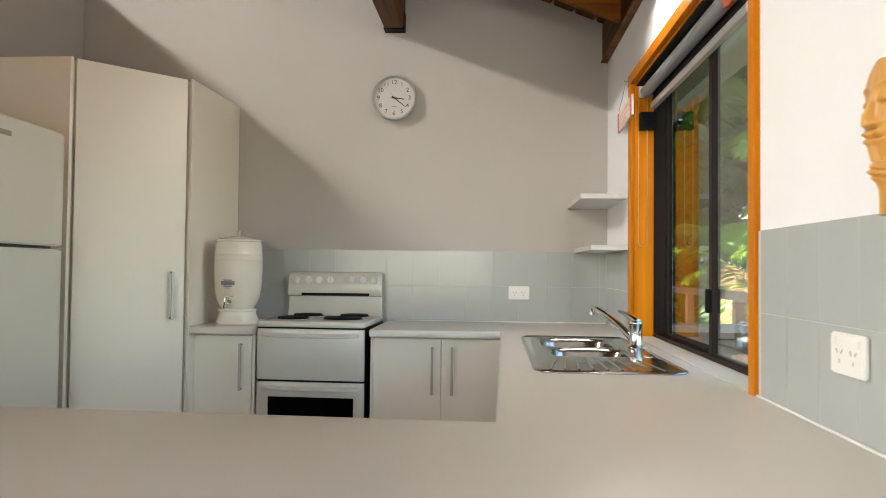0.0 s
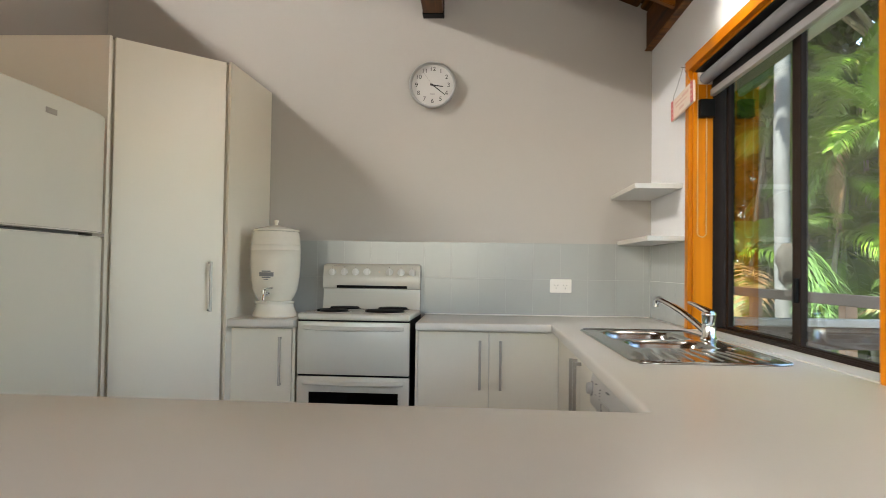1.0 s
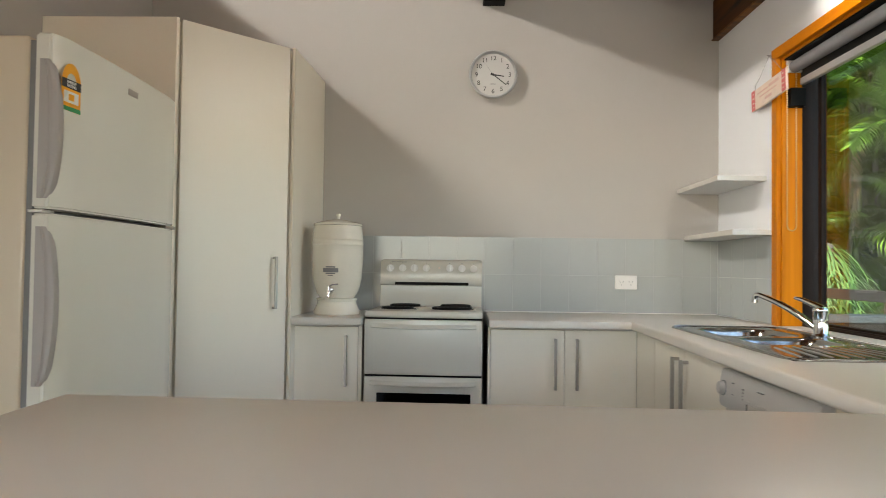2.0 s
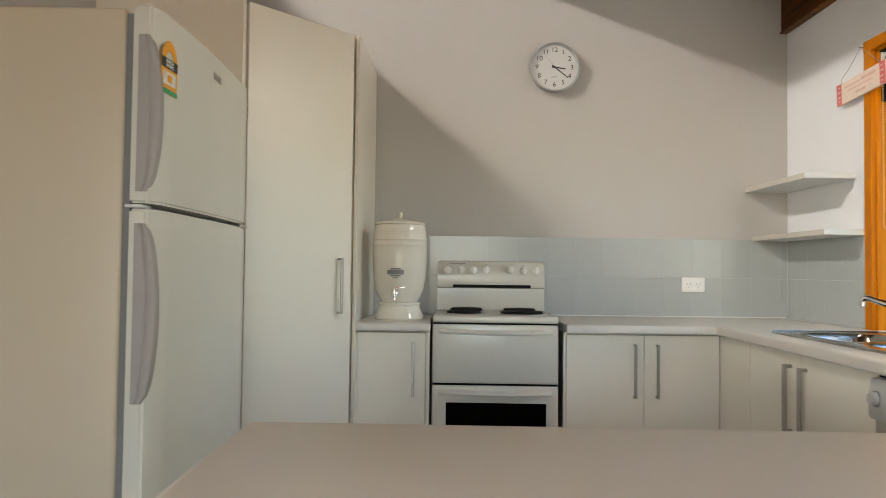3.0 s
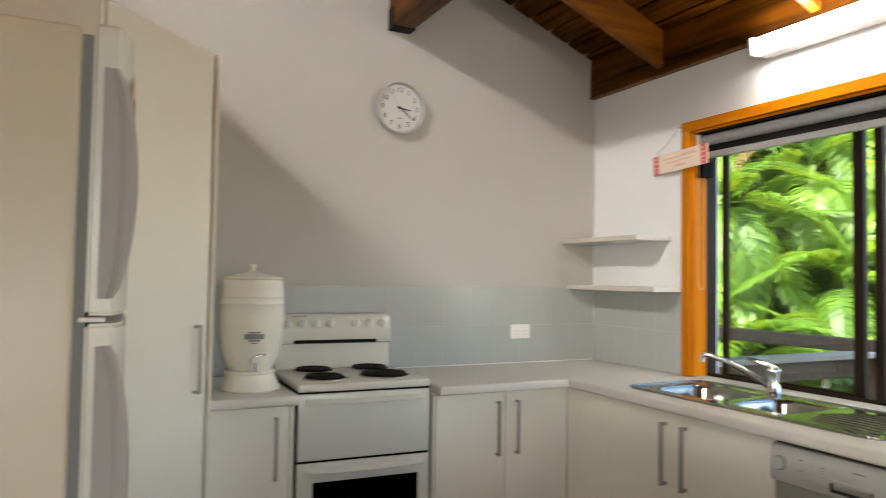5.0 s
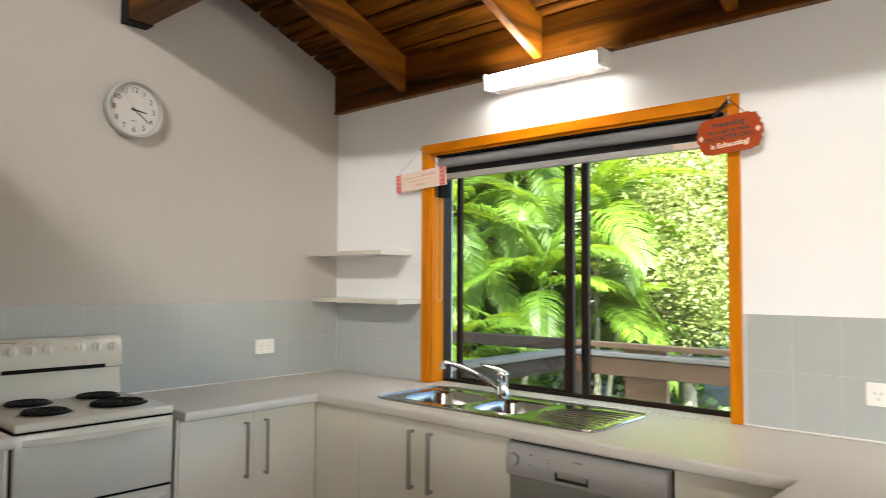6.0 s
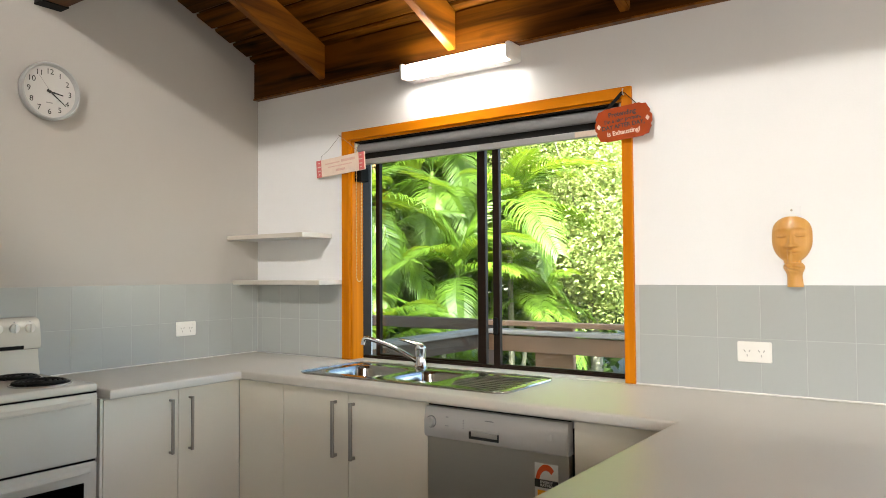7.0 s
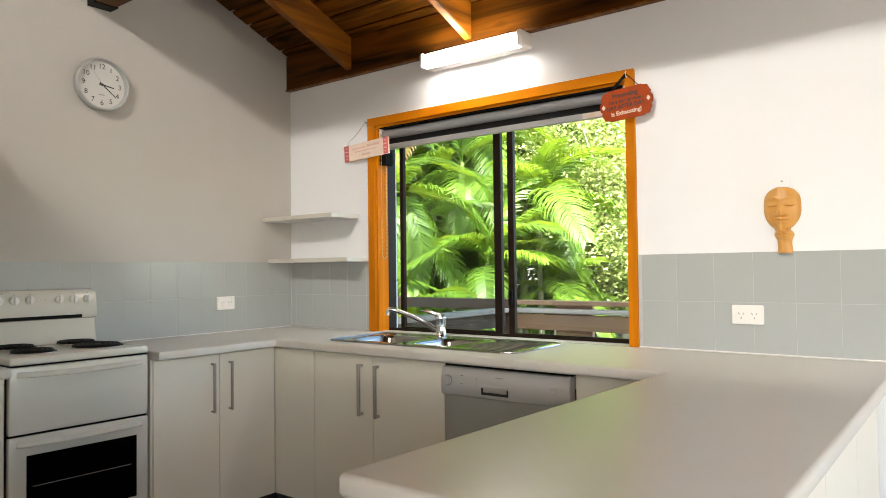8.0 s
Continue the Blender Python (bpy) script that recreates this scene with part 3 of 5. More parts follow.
def batten(name, wall_x, out, y0, y1, z0, z1, mat, label):
    """A fluorescent batten on a wall; out is the way it faces along x."""
    t = thing(name, (wall_x, (y0 + y1) / 2, (z0 + z1) / 2), label, "wall lamp")

    def bx(a, b, ya, yb, za, zb, bev):
        xa, xb = sorted((wall_x + out * a, wall_x + out * b))
        return box((xa, ya, za), (xb, yb, zb), bev, 3)
    part("back_box", bx(0.001, 0.066, y0 + 0.01, y1 - 0.01, z0 + 0.001, z1 - 0.001, 0.004), M_WHITE, t)
    part("diffuser", bx(0.0665, 0.112, y0 + 0.022, y1 - 0.022, z0 + 0.006, z1 - 0.006, 0.022), mat, t, "glowing acrylic diffuser", True)
    part("end_cap", bx(0.001, 0.115, y0 - 0.008, y0 + 0.0215, z0, z1, 0.014), M_WHITE, t, "", True)
    part("end_cap", bx(0.040, 0.115, y1 - 0.0215, y1, z0, z1, 0.014), M_WHITE, t, "", True)
    return t


batten("fluorescent_lamp", WX, -1, 2.152, 2.748, 2.264, 2.340, M_TUBE, "lit white fluorescent batten on the wall above the window")
batten("fluorescent_lamp", WEST, 1, 1.20, 1.82, 3.48, 3.64, M_TUBEFAR, "lit white fluorescent batten high in the adjoining space")

# ---- worktops ----
XE, YE = -0.045, 3.298       # front edges of the side run and the back run
PY0, PY1, PX = 0.722, 1.322, -1.488
SX0, SX1, SY0, SY1 = 0.060, 0.455, 1.985, 3.010       # sink cut-out
xs = [PX, -0.672, XE, SX0, SX1, WX - 0.0006]
ys = [PY0, PY1, SY0, SY1, YE, BY - 0.0006]


def on_top(x, y):
    if SX0 < x < SX1 and SY0 < y < SY1:
        return False
    return y < PY1 or x > XE or (y > YE and x > -0.672)


bm = cells(xs, ys, on_top, CZ - 0.040, CZ, 0.011, ((PX, PY1), (PX, PY0)), 0.010)
for v in bm.verts:                       # the breakfast bar stands slightly askew
    if abs(v.co.y - PY1) < 0.1 and v.co.x < XE + 0.03:
        v.co.y += (XE - v.co.x) * 0.032 - 0.008
    if abs(v.co.x - XE) < 0.03 and v.co.y < YE + 0.03:
        v.co.x -= (YE - v.co.y) * 0.016
wt = thing("worktop", (0.2, 2.0, CZ), "pale beige laminate worktop running round to a breakfast bar", "worktop", "worktops")
part("slab", bm, M_TOP, wt, smooth=True)
wt2 = thing("worktop", (-1.41, 3.6, CZ), "short pale laminate worktop under the water crock", "worktop", "worktops")
part("slab", cells([-1.572, -1.246], [YE, BY - 0.0006], lambda x, y: True, CZ - 0.040, CZ, 0.011), M_TOP, wt2, smooth=True)
part("sealant_bead", box((-0.672, BY - 0.012, CZ + 0.0005), (WX - 0.012, BY - 0.0065, CZ + 0.006), 0.002), M_WHITE, wt, "thin white sealant bead")
part("sealant_bead", box((WX - 0.012, 0.745, CZ + 0.0005), (WX - 0.0065, 1.651, CZ + 0.006), 0.002), M_WHITE, wt, "thin white sealant bead")

# ---- base cabinets ----
HZ0, HZ1 = 0.585, 0.815


def bar_handle(door, a, way, length=0.23, across=0.0):
    """A square bar handle; a is its foot on the door, way the direction out of the door."""
    a, way = Vector(a), Vector(way).normalized()
    side_ = Vector((-way.y, way.x, 0))
    bm = bmesh.new()

    def blk(z0, z1, d0, d1, w):
        r = bmesh.ops.create_cube(bm, size=1)
        for v in r["verts"]:
            d = d0 if v.co.x < 0 else d1
            s_ = w if v.co.y > 0 else -w
            v.co = a + way * d + side_ * s_ + Vector((0, 0, z0 if v.co.z < 0 else z1))
        es = list({e for v in r["verts"] for e in v.link_edges})
        bmesh.ops.bevel(bm, geom=es, offset=0.0012, segments=1, affect="EDGES")
    blk(0, length, 0.020, 0.029, 0.006)
    blk(0.001, 0.010, 0.0, 0.021, 0.0045)
    blk(length - 0.010, length - 0.001, 0.0, 0.021, 0.0045)
    return part("handle", bm, M_SATIN, door, "satin metal bar handle")


def door_back(cab, x0, x1, hx, yf=3.36):
    d = part("door", box((x0, yf, 0.122), (x1, yf + 0.017, 0.852), 0.0015), M_CAB, cab)
    if hx is not None:
        bar_handle(d, (hx, yf, HZ0), (0, -1, 0))
    return d


def door_side(cab, y0, y1, hy, xf=-0.005):
    d = part("door", box((xf, y0, 0.122), (xf + 0.017, y1, 0.852), 0.0015), M_CAB, cab)
    if hy is not None:
        bar_handle(d, (xf, hy, HZ0 - 0.002), (-1, 0, 0))
    return d


cab = thing("base_cabinet", (-0.33, 3.6, 0), "white two-door base cabinet with satin bar handles beside the stove", "cabinet", "base cabinets")
part("body", box((-0.664, 3.378, 0.118), (-0.012, BY - 0.002, CZ - 0.0405)), M_EDGE, cab)
door_back(cab, -0.6625, -0.3315, -0.372)
door_back(cab, -0.3285, -0.0055, -0.276)
part("kickboard", box((-0.664, 3.43, 0.0), (0.03, 3.444, 0.117)), M_KICK, cab, "dark recessed kickboard")
part("side_panel", box((-0.676, 3.362, 0.0), (-0.665, BY - 0.002, CZ - 0.0405), 0.001), M_CAB, cab)

cab = thing("base_cabinet", (-1.41, 3.6, 0), "narrow white one-door base cabinet under the water crock", "cabinet", "base cabinets")
part("body", box((-1.563, 3.378, 0.118), (-1.266, BY - 0.002, CZ - 0.0405)), M_EDGE, cab)
door_back(cab, -1.563, -1.268, -1.320)
part("side_panel", box((-1.2645, 3.360, 0.0), (-1.249, BY - 0.002, CZ - 0.0405), 0.001), M_CAB, cab)
part("kickboard", box((-1.563, 3.43, 0.0), (-1.266, 3.444, 0.117)), M_KICK, cab, "dark recessed kickboard")

cab = thing("base_cabinet", (0.27, 2.68, 0), "white two-door sink cabinet with satin bar handles", "cabinet", "base cabinets")
part("body", box((0.013, 2.291, 0.118), (0.06, 3.064, CZ - 0.0405)), M_EDGE, cab)
door_side(cab, 2.6795, 3.0635, 2.745)
door_side(cab, 2.2735, 2.6765, 2.645)
part("kickboard", box((0.06, 2.29, 0.0), (0.074, 3.43, 0.117)), M_KICK, cab, "dark recessed kickboard")
cab = thing("corner_cabinet", (0.27, 3.4, 0), "white blank corner panel between the cabinet runs", "cabinet", "base cabinets")
part("front_panel", box((-0.005, 3.0665, 0.122), (0.012, 3.3585, 0.852), 0.0015), M_CAB, cab)
part("body", box((0.013, 3.066, 0.118), (0.06, 3.43, CZ - 0.0405)), M_EDGE, cab)

cab = thing("end_cabinet", (0.2, 1.5, 0), "plain white cabinet panel between dishwasher and breakfast bar", "cabinet", "base cabinets")
part("front_panel", box((-0.005, 1.302, 0.10), (0.012, 1.672, 0.852), 0.0015), M_CAB, cab)
part("kickboard", box((0.06, 1.302, 0.0), (0.074, 1.68, 0.117)), M_KICK, cab, "dark recessed kickboard")
cab = thing("breakfast_bar", (-0.45, 1.03, 0), "white panelled base under the breakfast bar", "cabinet")
part("end_panel", box((-1.480, 0.80, 0.0), (-1.434, 1.348, CZ - 0.0405), 0.0015), M_CAB, cab)
part("inner_panel", box((-1.433, 1.275, 0.0), (0.011, 1.292, CZ - 0.0405), 0.0015), M_CAB, cab)
for k in range(4):
    xa, xb = -1.433 + k * 0.4943, -1.433 + (k + 1) * 0.4943 - 0.002
    part("outer_panel", box((xa, 0.80, 0.0), (xb, 0.817, CZ - 0.0405), 0.0015), M_CAB, cab)

# ---- pantry, set across the corner ----
pan = thing("pantry_cupboard", (-2.0, 3.4, 0), "tall white corner pantry cupboard with a slanted door", "cupboard")
P1, P2 = Vector((-1.930, 2.912)), Vector((-1.577, 3.287))
P3 = Vector((-1.541, BY - 0.001))
way = Vector((P2.y - P1.y, -(P2.x - P1.x))).normalized()
body = [(-2.484, 2.90), (P1.x - 0.022, 2.90), (P1.x - way.x * 0.022, P1.y - way.y * 0.022), (P2.x - way.x * 0.022, P2.y - way.y * 0.022), (P2.x - 0.004, P2.y + 0.012), (P3.x - 0.018, P3.y), (-2.484, P3.y)]
part("body", prism(body, 0.0, 2.103), M_CAB, pan)
part("left_panel", prism([(-2.484, 2.893), (P1.x - 0.012, 2.893), (P1.x - 0.004, 2.905), (P1.x - 0.012, 2.912), (-2.484, 2.912)], 0.0, 2.1105, 0.001), M_CAB, pan)
part("right_panel", prism([(P2.x + 0.001, P2.y + 0.004), (P2.x + 0.016, P2.y), (P3.x, P3.y), (P3.x - 0.017, P3.y)], 0.0, 2.112, 0.001), M_CAB, pan)
e1 = P1 + (P2 - P1).normalized() * 0.006
e2 = P2 - (P2 - P1).normalized() * 0.008
pdoor = part("door", prism([tuple(e1), tuple(e2), tuple(e2 - way * 0.018), tuple(e1 - way * 0.018)], 0.11, 2.108, 0.0015), M_CAB, pan)
hp = P1 + (P2 - P1) * 0.855
bar_handle(pdoor, (hp.x, hp.y, 0.937), (way.x, way.y, 0))

# ---- fridge ----
fr = thing("fridge", (-2.2, 2.37, 0), "tall white two-door fridge with grey crescent handles", "fridge")
FY0, FY1, FT = 1.985, 2.800, 1.742
part("cabinet_body", box((-2.475, FY0, 0.03), (-1.962, FY1, FT - 0.008), 0.008, 3), M_FRIDGESIDE, fr, "white enamel body, toned beige for its shaded side", smooth=True)
part("plinth", box((-2.44, FY0 + 0.03, 0.0), (-1.99, FY1 - 0.03, 0.03)), M_BLACK, fr)


def fridge_door(z0, z1):
    """A door with a face that bulges slightly."""
    bm = bmesh.new()
    n = 16
    front, back = [], []
    for k in range(n + 1):
        u = k / n
        y = FY0 + u * (FY1 - FY0)
        edge = min(u, 1 - u) * (FY1 - FY0)
        soft = 1 - max(0, 1 - edge / 0.03) ** 2
        x = -1.902 + 0.016 * soft + 0.012 * math.sin(math.pi * u)
        front.append((bm.verts.new((x, y, z0)), bm.verts.new((x, y, z1))))
        back.append((bm.verts.new((-1.945, y, z0)), bm.verts.new((-1.945, y, z1))))
    for k in range(n):
        for a, b in ((front[k], front[k + 1]), (back[k + 1], back[k])):
            bm.faces.new((a[0], b[0], b[1], a[1]))
        bm.faces.new((front[k][1], front[k + 1][1], back[k + 1][1], back[k][1]))
        bm.faces.new((front[k + 1][0], front[k][0], back[k][0], back[k + 1][0]))
    for k in (0, n):
        bm.faces.new((front[k][0], front[k][1], back[k][1], back[k][0]))
    bmesh.ops.recalc_face_normals(bm, faces=bm.faces)
    es = [e for e in bm.edges if len(e.link_faces) == 2 and e.link_faces[0].normal.angle(e.link_faces[1].normal) > 0.9]
    bmesh.ops.bevel(bm, geom=es, offset=0.006, segments=3, affect="EDGES", clamp_overlap=True)
    return part("door", bm, M_FRIDGE, fr, smooth=True)


def crescent(door, z0, z1):
    """A wide curved handle along the door's opening edge."""
    bm = bmesh.new()
    n, rings = 24, []
    for k in range(n + 1):
        u = k / n
        z = z0 + u * (z1 - z0)
        h = 0.024 + 0.032 * math.sin(math.pi * u) ** 0.6
        wd = 0.040
        ya, xf = FY0 - 0.004, -1.929
        prof = ((0.3, 0.0), (0.0, 0.02), (0.0, 0.38), (0.10, 0.50), (0.04, 0.62), (0.0, 0.78), (0.10, 0.94), (0.35, 1.0), (0.8, 0.92), (1.0, 0.6), (1.0, 0.0))
        rings.append([bm.verts.new((xf + h * q, ya + wd * p, z)) for p, q in prof])
    for a, b in zip(rings, rings[1:]):
        for k in range(len(a)):
            k2 = (k + 1) % len(a)
            bm.faces.new((a[k], a[k2], b[k2], b[k]))
    bm.faces.new(rings[0])
    bm.faces.new(rings[-1])
    bmesh.ops.recalc_face_normals(bm, faces=bm.faces)
    return part("handle", bm, M_GRIP, door, "grey curved pull handle", True)


d_up = fridge_door(1.270, FT)
d_lo = fridge_door(0.06, 1.257)
crescent(d_up, 1.297, 1.670)
crescent(d_lo, 0.800, 1.222)
part("hinge", box((-1.945, FY1 - 0.10, 1.2575), (-1.885, FY1 - 0.012, 1.2695), 0.003), M_SATIN, fr, "small metal middle hinge")
part("gasket", box((-1.962, FY0 + 0.008, 0.08), (-1.9455, FY1 - 0.008, FT - 0.02)), M_GREYINK, fr, "dark door seal")
part("near_hinge_plate", box((-1.955, FY0 + 0.002, 1.2595), (-1.915, FY0 + 0.06, 1.2675), 0.002), M_WHITE, fr)
part("badge", box((-1.8775, 2.365, 1.668), (-1.8725, 2.430, 1.688), 0.0005), M_SATIN, fr, "small plain metal badge")


def energy_label(parent, origin, right, up, w, h, red=False):
    """An energy rating label: an arch of colour, a black title band and a figure panel."""
    o, r, u = Vector(origin), Vector(right), Vector(up)
    nrm = r.cross(u)

    def quad(name, a0, a1, b0, b1, mat, lift, lab=""):
        bm = bmesh.new()
        lo = [bm.verts.new(o + r * a * w + u * b * h + nrm * (lift - 0.0007)) for a, b in ((a0, b0), (a1, b0), (a1, b1), (a0, b1))]
        hi = [bm.verts.new(o + r * a * w + u * b * h + nrm * lift) for a, b in ((a0, b0), (a1, b0), (a1, b1), (a0, b1))]
        bm.faces.new(hi)
        for k in range(4):
            bm.faces.new((lo[k], lo[(k + 1) % 4], hi[(k + 1) % 4], hi[k]))
        bmesh.ops.recalc_face_normals(bm, faces=bm.faces)
        return part(name, bm, mat, parent, lab)
    sheet = M_WHITE if red else M_ORANGE
    quad("label_sheet", 0, 1, 0.0, 0.62 if not red else 1.0, sheet, 0.0010, "energy rating label")
    bm = bmesh.new()
    n = 18
    inner = 0.25 if not red else 0.30
    outer = 0.5 if not red else 0.46
    vo, vi = [], []
    for k in range(n + 1):
        a = math.pi * (0.0 if not red else 0.25) + math.pi * (1.0 if not red else 0.75) * k / n
        for rad, lst in ((outer, vo), (inner, vi)):
            lst.append(bm.verts.new(o + r * (0.5 + rad * math.cos(a)) * w + u * (0.58 * h + rad * math.sin(a) * w * (1.25 if not red else 1.5)) + nrm * 0.0016))
    for k in range(n):
        bm.faces.new((vo[k], vo[k + 1], vi[k + 1], vi[k]))
    part("star_arch", bm, M_REDLAB if red else M_ORANGE, parent)
    quad("title_band", 0.0, 1.0, 0.46, 0.64, M_INK, 0.0022)
    m = Matrix((r, u, nrm)).transposed().to_4x4()
    for words, v in (("ENERGY", 0.585), ("RATING", 0.51)):
        c = o + r * 0.5 * w + u * v * h + nrm * 0.0024
        mm = m.copy()
        mm.translation = c
        flat_text("title", words, h * 0.085, mm, M_WHITE, parent, 0.0002)
    quad("figure_panel", 0.12, 0.88, 0.17, 0.40, M_ORANGE if red else M_WHITE, 0.0022)
    quad("figure_bar", 0.36, 0.64, 0.22, 0.35, M_WHITE if red else M_ORANGE, 0.0028)
    quad("foot_band", 0.0, 1.0, 0.0, 0.09, M_GREEN, 0.0022)


energy_label(fr, (-1.8842, 2.006, 1.542), Vector((0.058, 1, 0)).normalized(), (0, 0, 1), 0.086, 0.135)

# ---- stove ----
st = thing("electric_stove", (-0.963, 3.6, 0), "white upright electric stove with four black coil burners", "stove")
SXA, SXB, SF = -1.232, -0.694, 3.338
part("carcass", box((SXA + 0.004, SF + 0.03, 0.06), (SXB - 0.004, 3.862, 0.900), 0.003), M_BLACK, st, "dark side panels")
part("plinth", box((SXA + 0.02, SF + 0.06, 0.0), (SXB - 0.02, 3.85, 0.06)), M_KICK, st)
part("hob", box((SXA, SF, 0.898), (SXB, 3.80, 0.928), 0.010, 3), M_ENAMEL, st, "white enamel hob", True)
# black strip as the shade in the slit under the hob
part("hob_seam_shade", box((SXA + 0.003, SF + 0.006, 0.892), (SXB - 0.003, SF + 0.03, 0.898)), M_BLACK, st)


def stove_door(z0, z1, window):
    bm = box((SXA + 0.001, SF + 0.002, z0), (SXB - 0.001, SF + 0.03, z1), 0.006, 3)
    d = part("door", bm, M_ENAMEL, st, smooth=True)
    # lip handle: shallow curved ledge across the top of the door
    bm = bmesh.new()
    n, rings = 22, []
    for k in range(n + 1):
        u = k / n
        x = SXA + 0.028 + u * (SXB - SXA - 0.056)
        sag = 0.006 * math.sin(math.pi * u)
        out = 0.006 + 0.020 * min(1, math.sin(math.pi * u) * 3) ** 0.7
        zc = z1 - 0.032 - sag
        rings.append([bm.verts.new((x, SF + 0.003 - out * q, zc + p)) for p, q in ((0.016, 0), (0.010, 0.55), (0.002, 1.0), (-0.004, 0.95), (-0.006, 0.6), (-0.004, 0))])
    for a, b in zip(rings, rings[1:]):
        for k in range(6):
            bm.faces.new((a[k], a[(k + 1) % 6], b[(k + 1) % 6], b[k]))
    bm.faces.new(rings[0])
    bm.faces.new(rings[-1])
    bmesh.ops.recalc_face_normals(bm, faces=bm.faces)
    part("handle", bm, M_ENAMEL, d, "moulded lip handle", True)
    if window:
        part("oven_window", box((-1.171, SF - 0.0015, 0.306), (-0.745, SF + 0.004, 0.560), 0.003), M_OVEN, d, "black oven window")
        # grey rod on the glass draws a glint; no rack stands behind it
        for z in (0.443,):
            part("rack_glint", cyl((-1.15, SF - 0.0018, z), (-0.77, SF - 0.0018, z), 0.0011, n=8), M_GREYINK, d, "thin grey line drawn for the glint of the oven rack")
    return d


stove_door(0.641, 0.891, False)
stove_door(0.085, 0.632, True)
# black strip as the shade in the slit between the doors
part("door_gap_shade", box((SXA + 0.003, SF + 0.012, 0.632), (SXB - 0.003, SF + 0.03, 0.641)), M_BLACK, st)
# splash guard and control panel, one pressed profile
bm = bmesh.new()
prof = [(3.802, 0.912), (3.812, 0.945), (3.824, 1.000), (3.826, 1.033), (3.806, 1.038), (3.800, 1.052), (3.806, 1.110), (3.814, 1.150), (3.824, 1.164), (3.842, 1.169), (3.858, 1.166), (3.860, 0.912)]
rings = []
for x, dz in ((SXA + 0.006, -0.006), (SXA + 0.016, 0), (SXB - 0.016, 0), (SXB - 0.006, -0.006)):
    rings.append([bm.verts.new((x, y, z + (dz if z > 1.1 else 0))) for y, z in prof])
for a, b in zip(rings, rings[1:]):
    for k in range(len(prof)):
        bm.faces.new((a[k], a[(k + 1) % len(prof)], b[(k + 1) % len(prof)], b[k]))
bm.faces.new(rings[0])
bm.faces.new(rings[-1])
bmesh.ops.recalc_face_normals(bm, faces=bm.faces)
guard = part("control_panel", bm, M_ENAMEL, st, "raised white control panel", True)
part("vent_slot", prism([(-1.150, 3.7985), (-0.768, 3.7985), (-0.768, 3.81), (-1.150, 3.81)], 1.0375, 1.0525, 0.001), M_BLACK, guard, "black vent slot")
for x, z in ((-1.176, 1.124), (-1.111, 1.125), (-1.050, 1.125), (-0.988, 1.126), (-0.866, 1.126), (-0.803, 1.125), (-0.742, 1.124)):
    bm = cyl((x, 3.811, z), (x, 3.795, z - 0.001), 0.0195, 0.018, 24)
    bmesh.ops.bevel(bm, geom=list(bm.edges), offset=0.002, segments=2, affect="EDGES")
    kn = part("knob", bm, M_WHITE, guard, "white control knob", True)
    part("grip", box((x - 0.004, 3.784, z - 0.018), (x + 0.004, 3.796, z + 0.017), 0.002), M_WHITE, kn)
    part("mark", box((x - 0.002, 3.8065, z + 0.024), (x + 0.002, 3.809, z + 0.027)), M_GREYINK, guard)
part("indicator_light", cyl((-0.920, 3.811, 1.126), (-0.920, 3.804, 1.126), 0.005, n=12), M_CREAM, guard, "small indicator light")
part("printed_line", box((-1.17, 3.8115, 1.1545), (-1.09, 3.8155, 1.157)), M_GREYINK, guard)


def burner(x, y, r):
    """A coil burner in its shallow bright bowl."""
    bowl = part("burner_bowl", lathe([(r + 0.004, 0.0), (r + 0.004, 0.004), (r - 0.01, 0.003), (0.02, 0.002), (0, 0.002)], (x, y, 0.9278), 32), M_COIL, st, "black burner bowl", True)
    part("trim_ring", lathe([(r + 0.0045, 0.0), (r + 0.0045, 0.005), (r + 0.009, 0.0045), (r + 0.011, 0.0)], (x, y, 0.9278), 36), M_SATIN, bowl, "thin metal ring", True)
    pts = []
    turns = 3.6 if r < 0.085 else 4.6
    n = int(turns * 26)
    for k in range(n + 1):
        a = math.tau * turns * k / n
        rr = 0.018 + (r - 0.020) * k / n
        pts.append((x + rr * math.cos(a), y + rr * math.sin(a), 0.9372))
    part("coil", tube(pts, 0.0055, 8), M_COIL, bowl, "black coil element", True)
    part("coil_cap", cyl((x, y, 0.930), (x, y, 0.941), 0.013, n=16), M_COIL, bowl)


burner(-1.092, 3.485, 0.079)
burner(-1.080, 3.712, 0.079)
burner(-0.835, 3.497, 0.098)
burner(-0.826, 3.717, 0.079)
st.rotation_euler.z = radians(-1.6)

# ---- water crock ----
cr = thing("water_crock", (-1.390, 3.492, CZ), "cream glazed ceramic water crock with a metal tap", "water crock")
C = (-1.390, 3.492, CZ + 0.0005)
part("stand", lathe([(0.0, 0.0), (0.1066, 0.0), (0.1104, 0.0058), (0.1085, 0.0175), (0.1009, 0.033), (0.0923, 0.0534), (0.0914, 0.064), (0.0952, 0.0679), (0.0952, 0.0757), (0.0914, 0.0786), (0.0, 0.0786)], C, 56), M_CERAMIC, cr, "flared ceramic stand", True)
part("jar", lathe([(0.0, 0.0795), (0.0819, 0.0795), (0.0857, 0.0873), (0.0952, 0.1009), (0.1076, 0.131), (0.1152, 0.1746), (0.12, 0.2279), (0.1219, 0.2813), (0.1214, 0.325), (0.1233, 0.3279), (0.1214, 0.3317), (0.12, 0.3511), (0.1219, 0.354), (0.12, 0.3579), (0.1176, 0.388), (0.1142, 0.4123), (0.1109, 0.419), (0.0, 0.419)], C, 64), M_CERAMIC, cr, "", True)
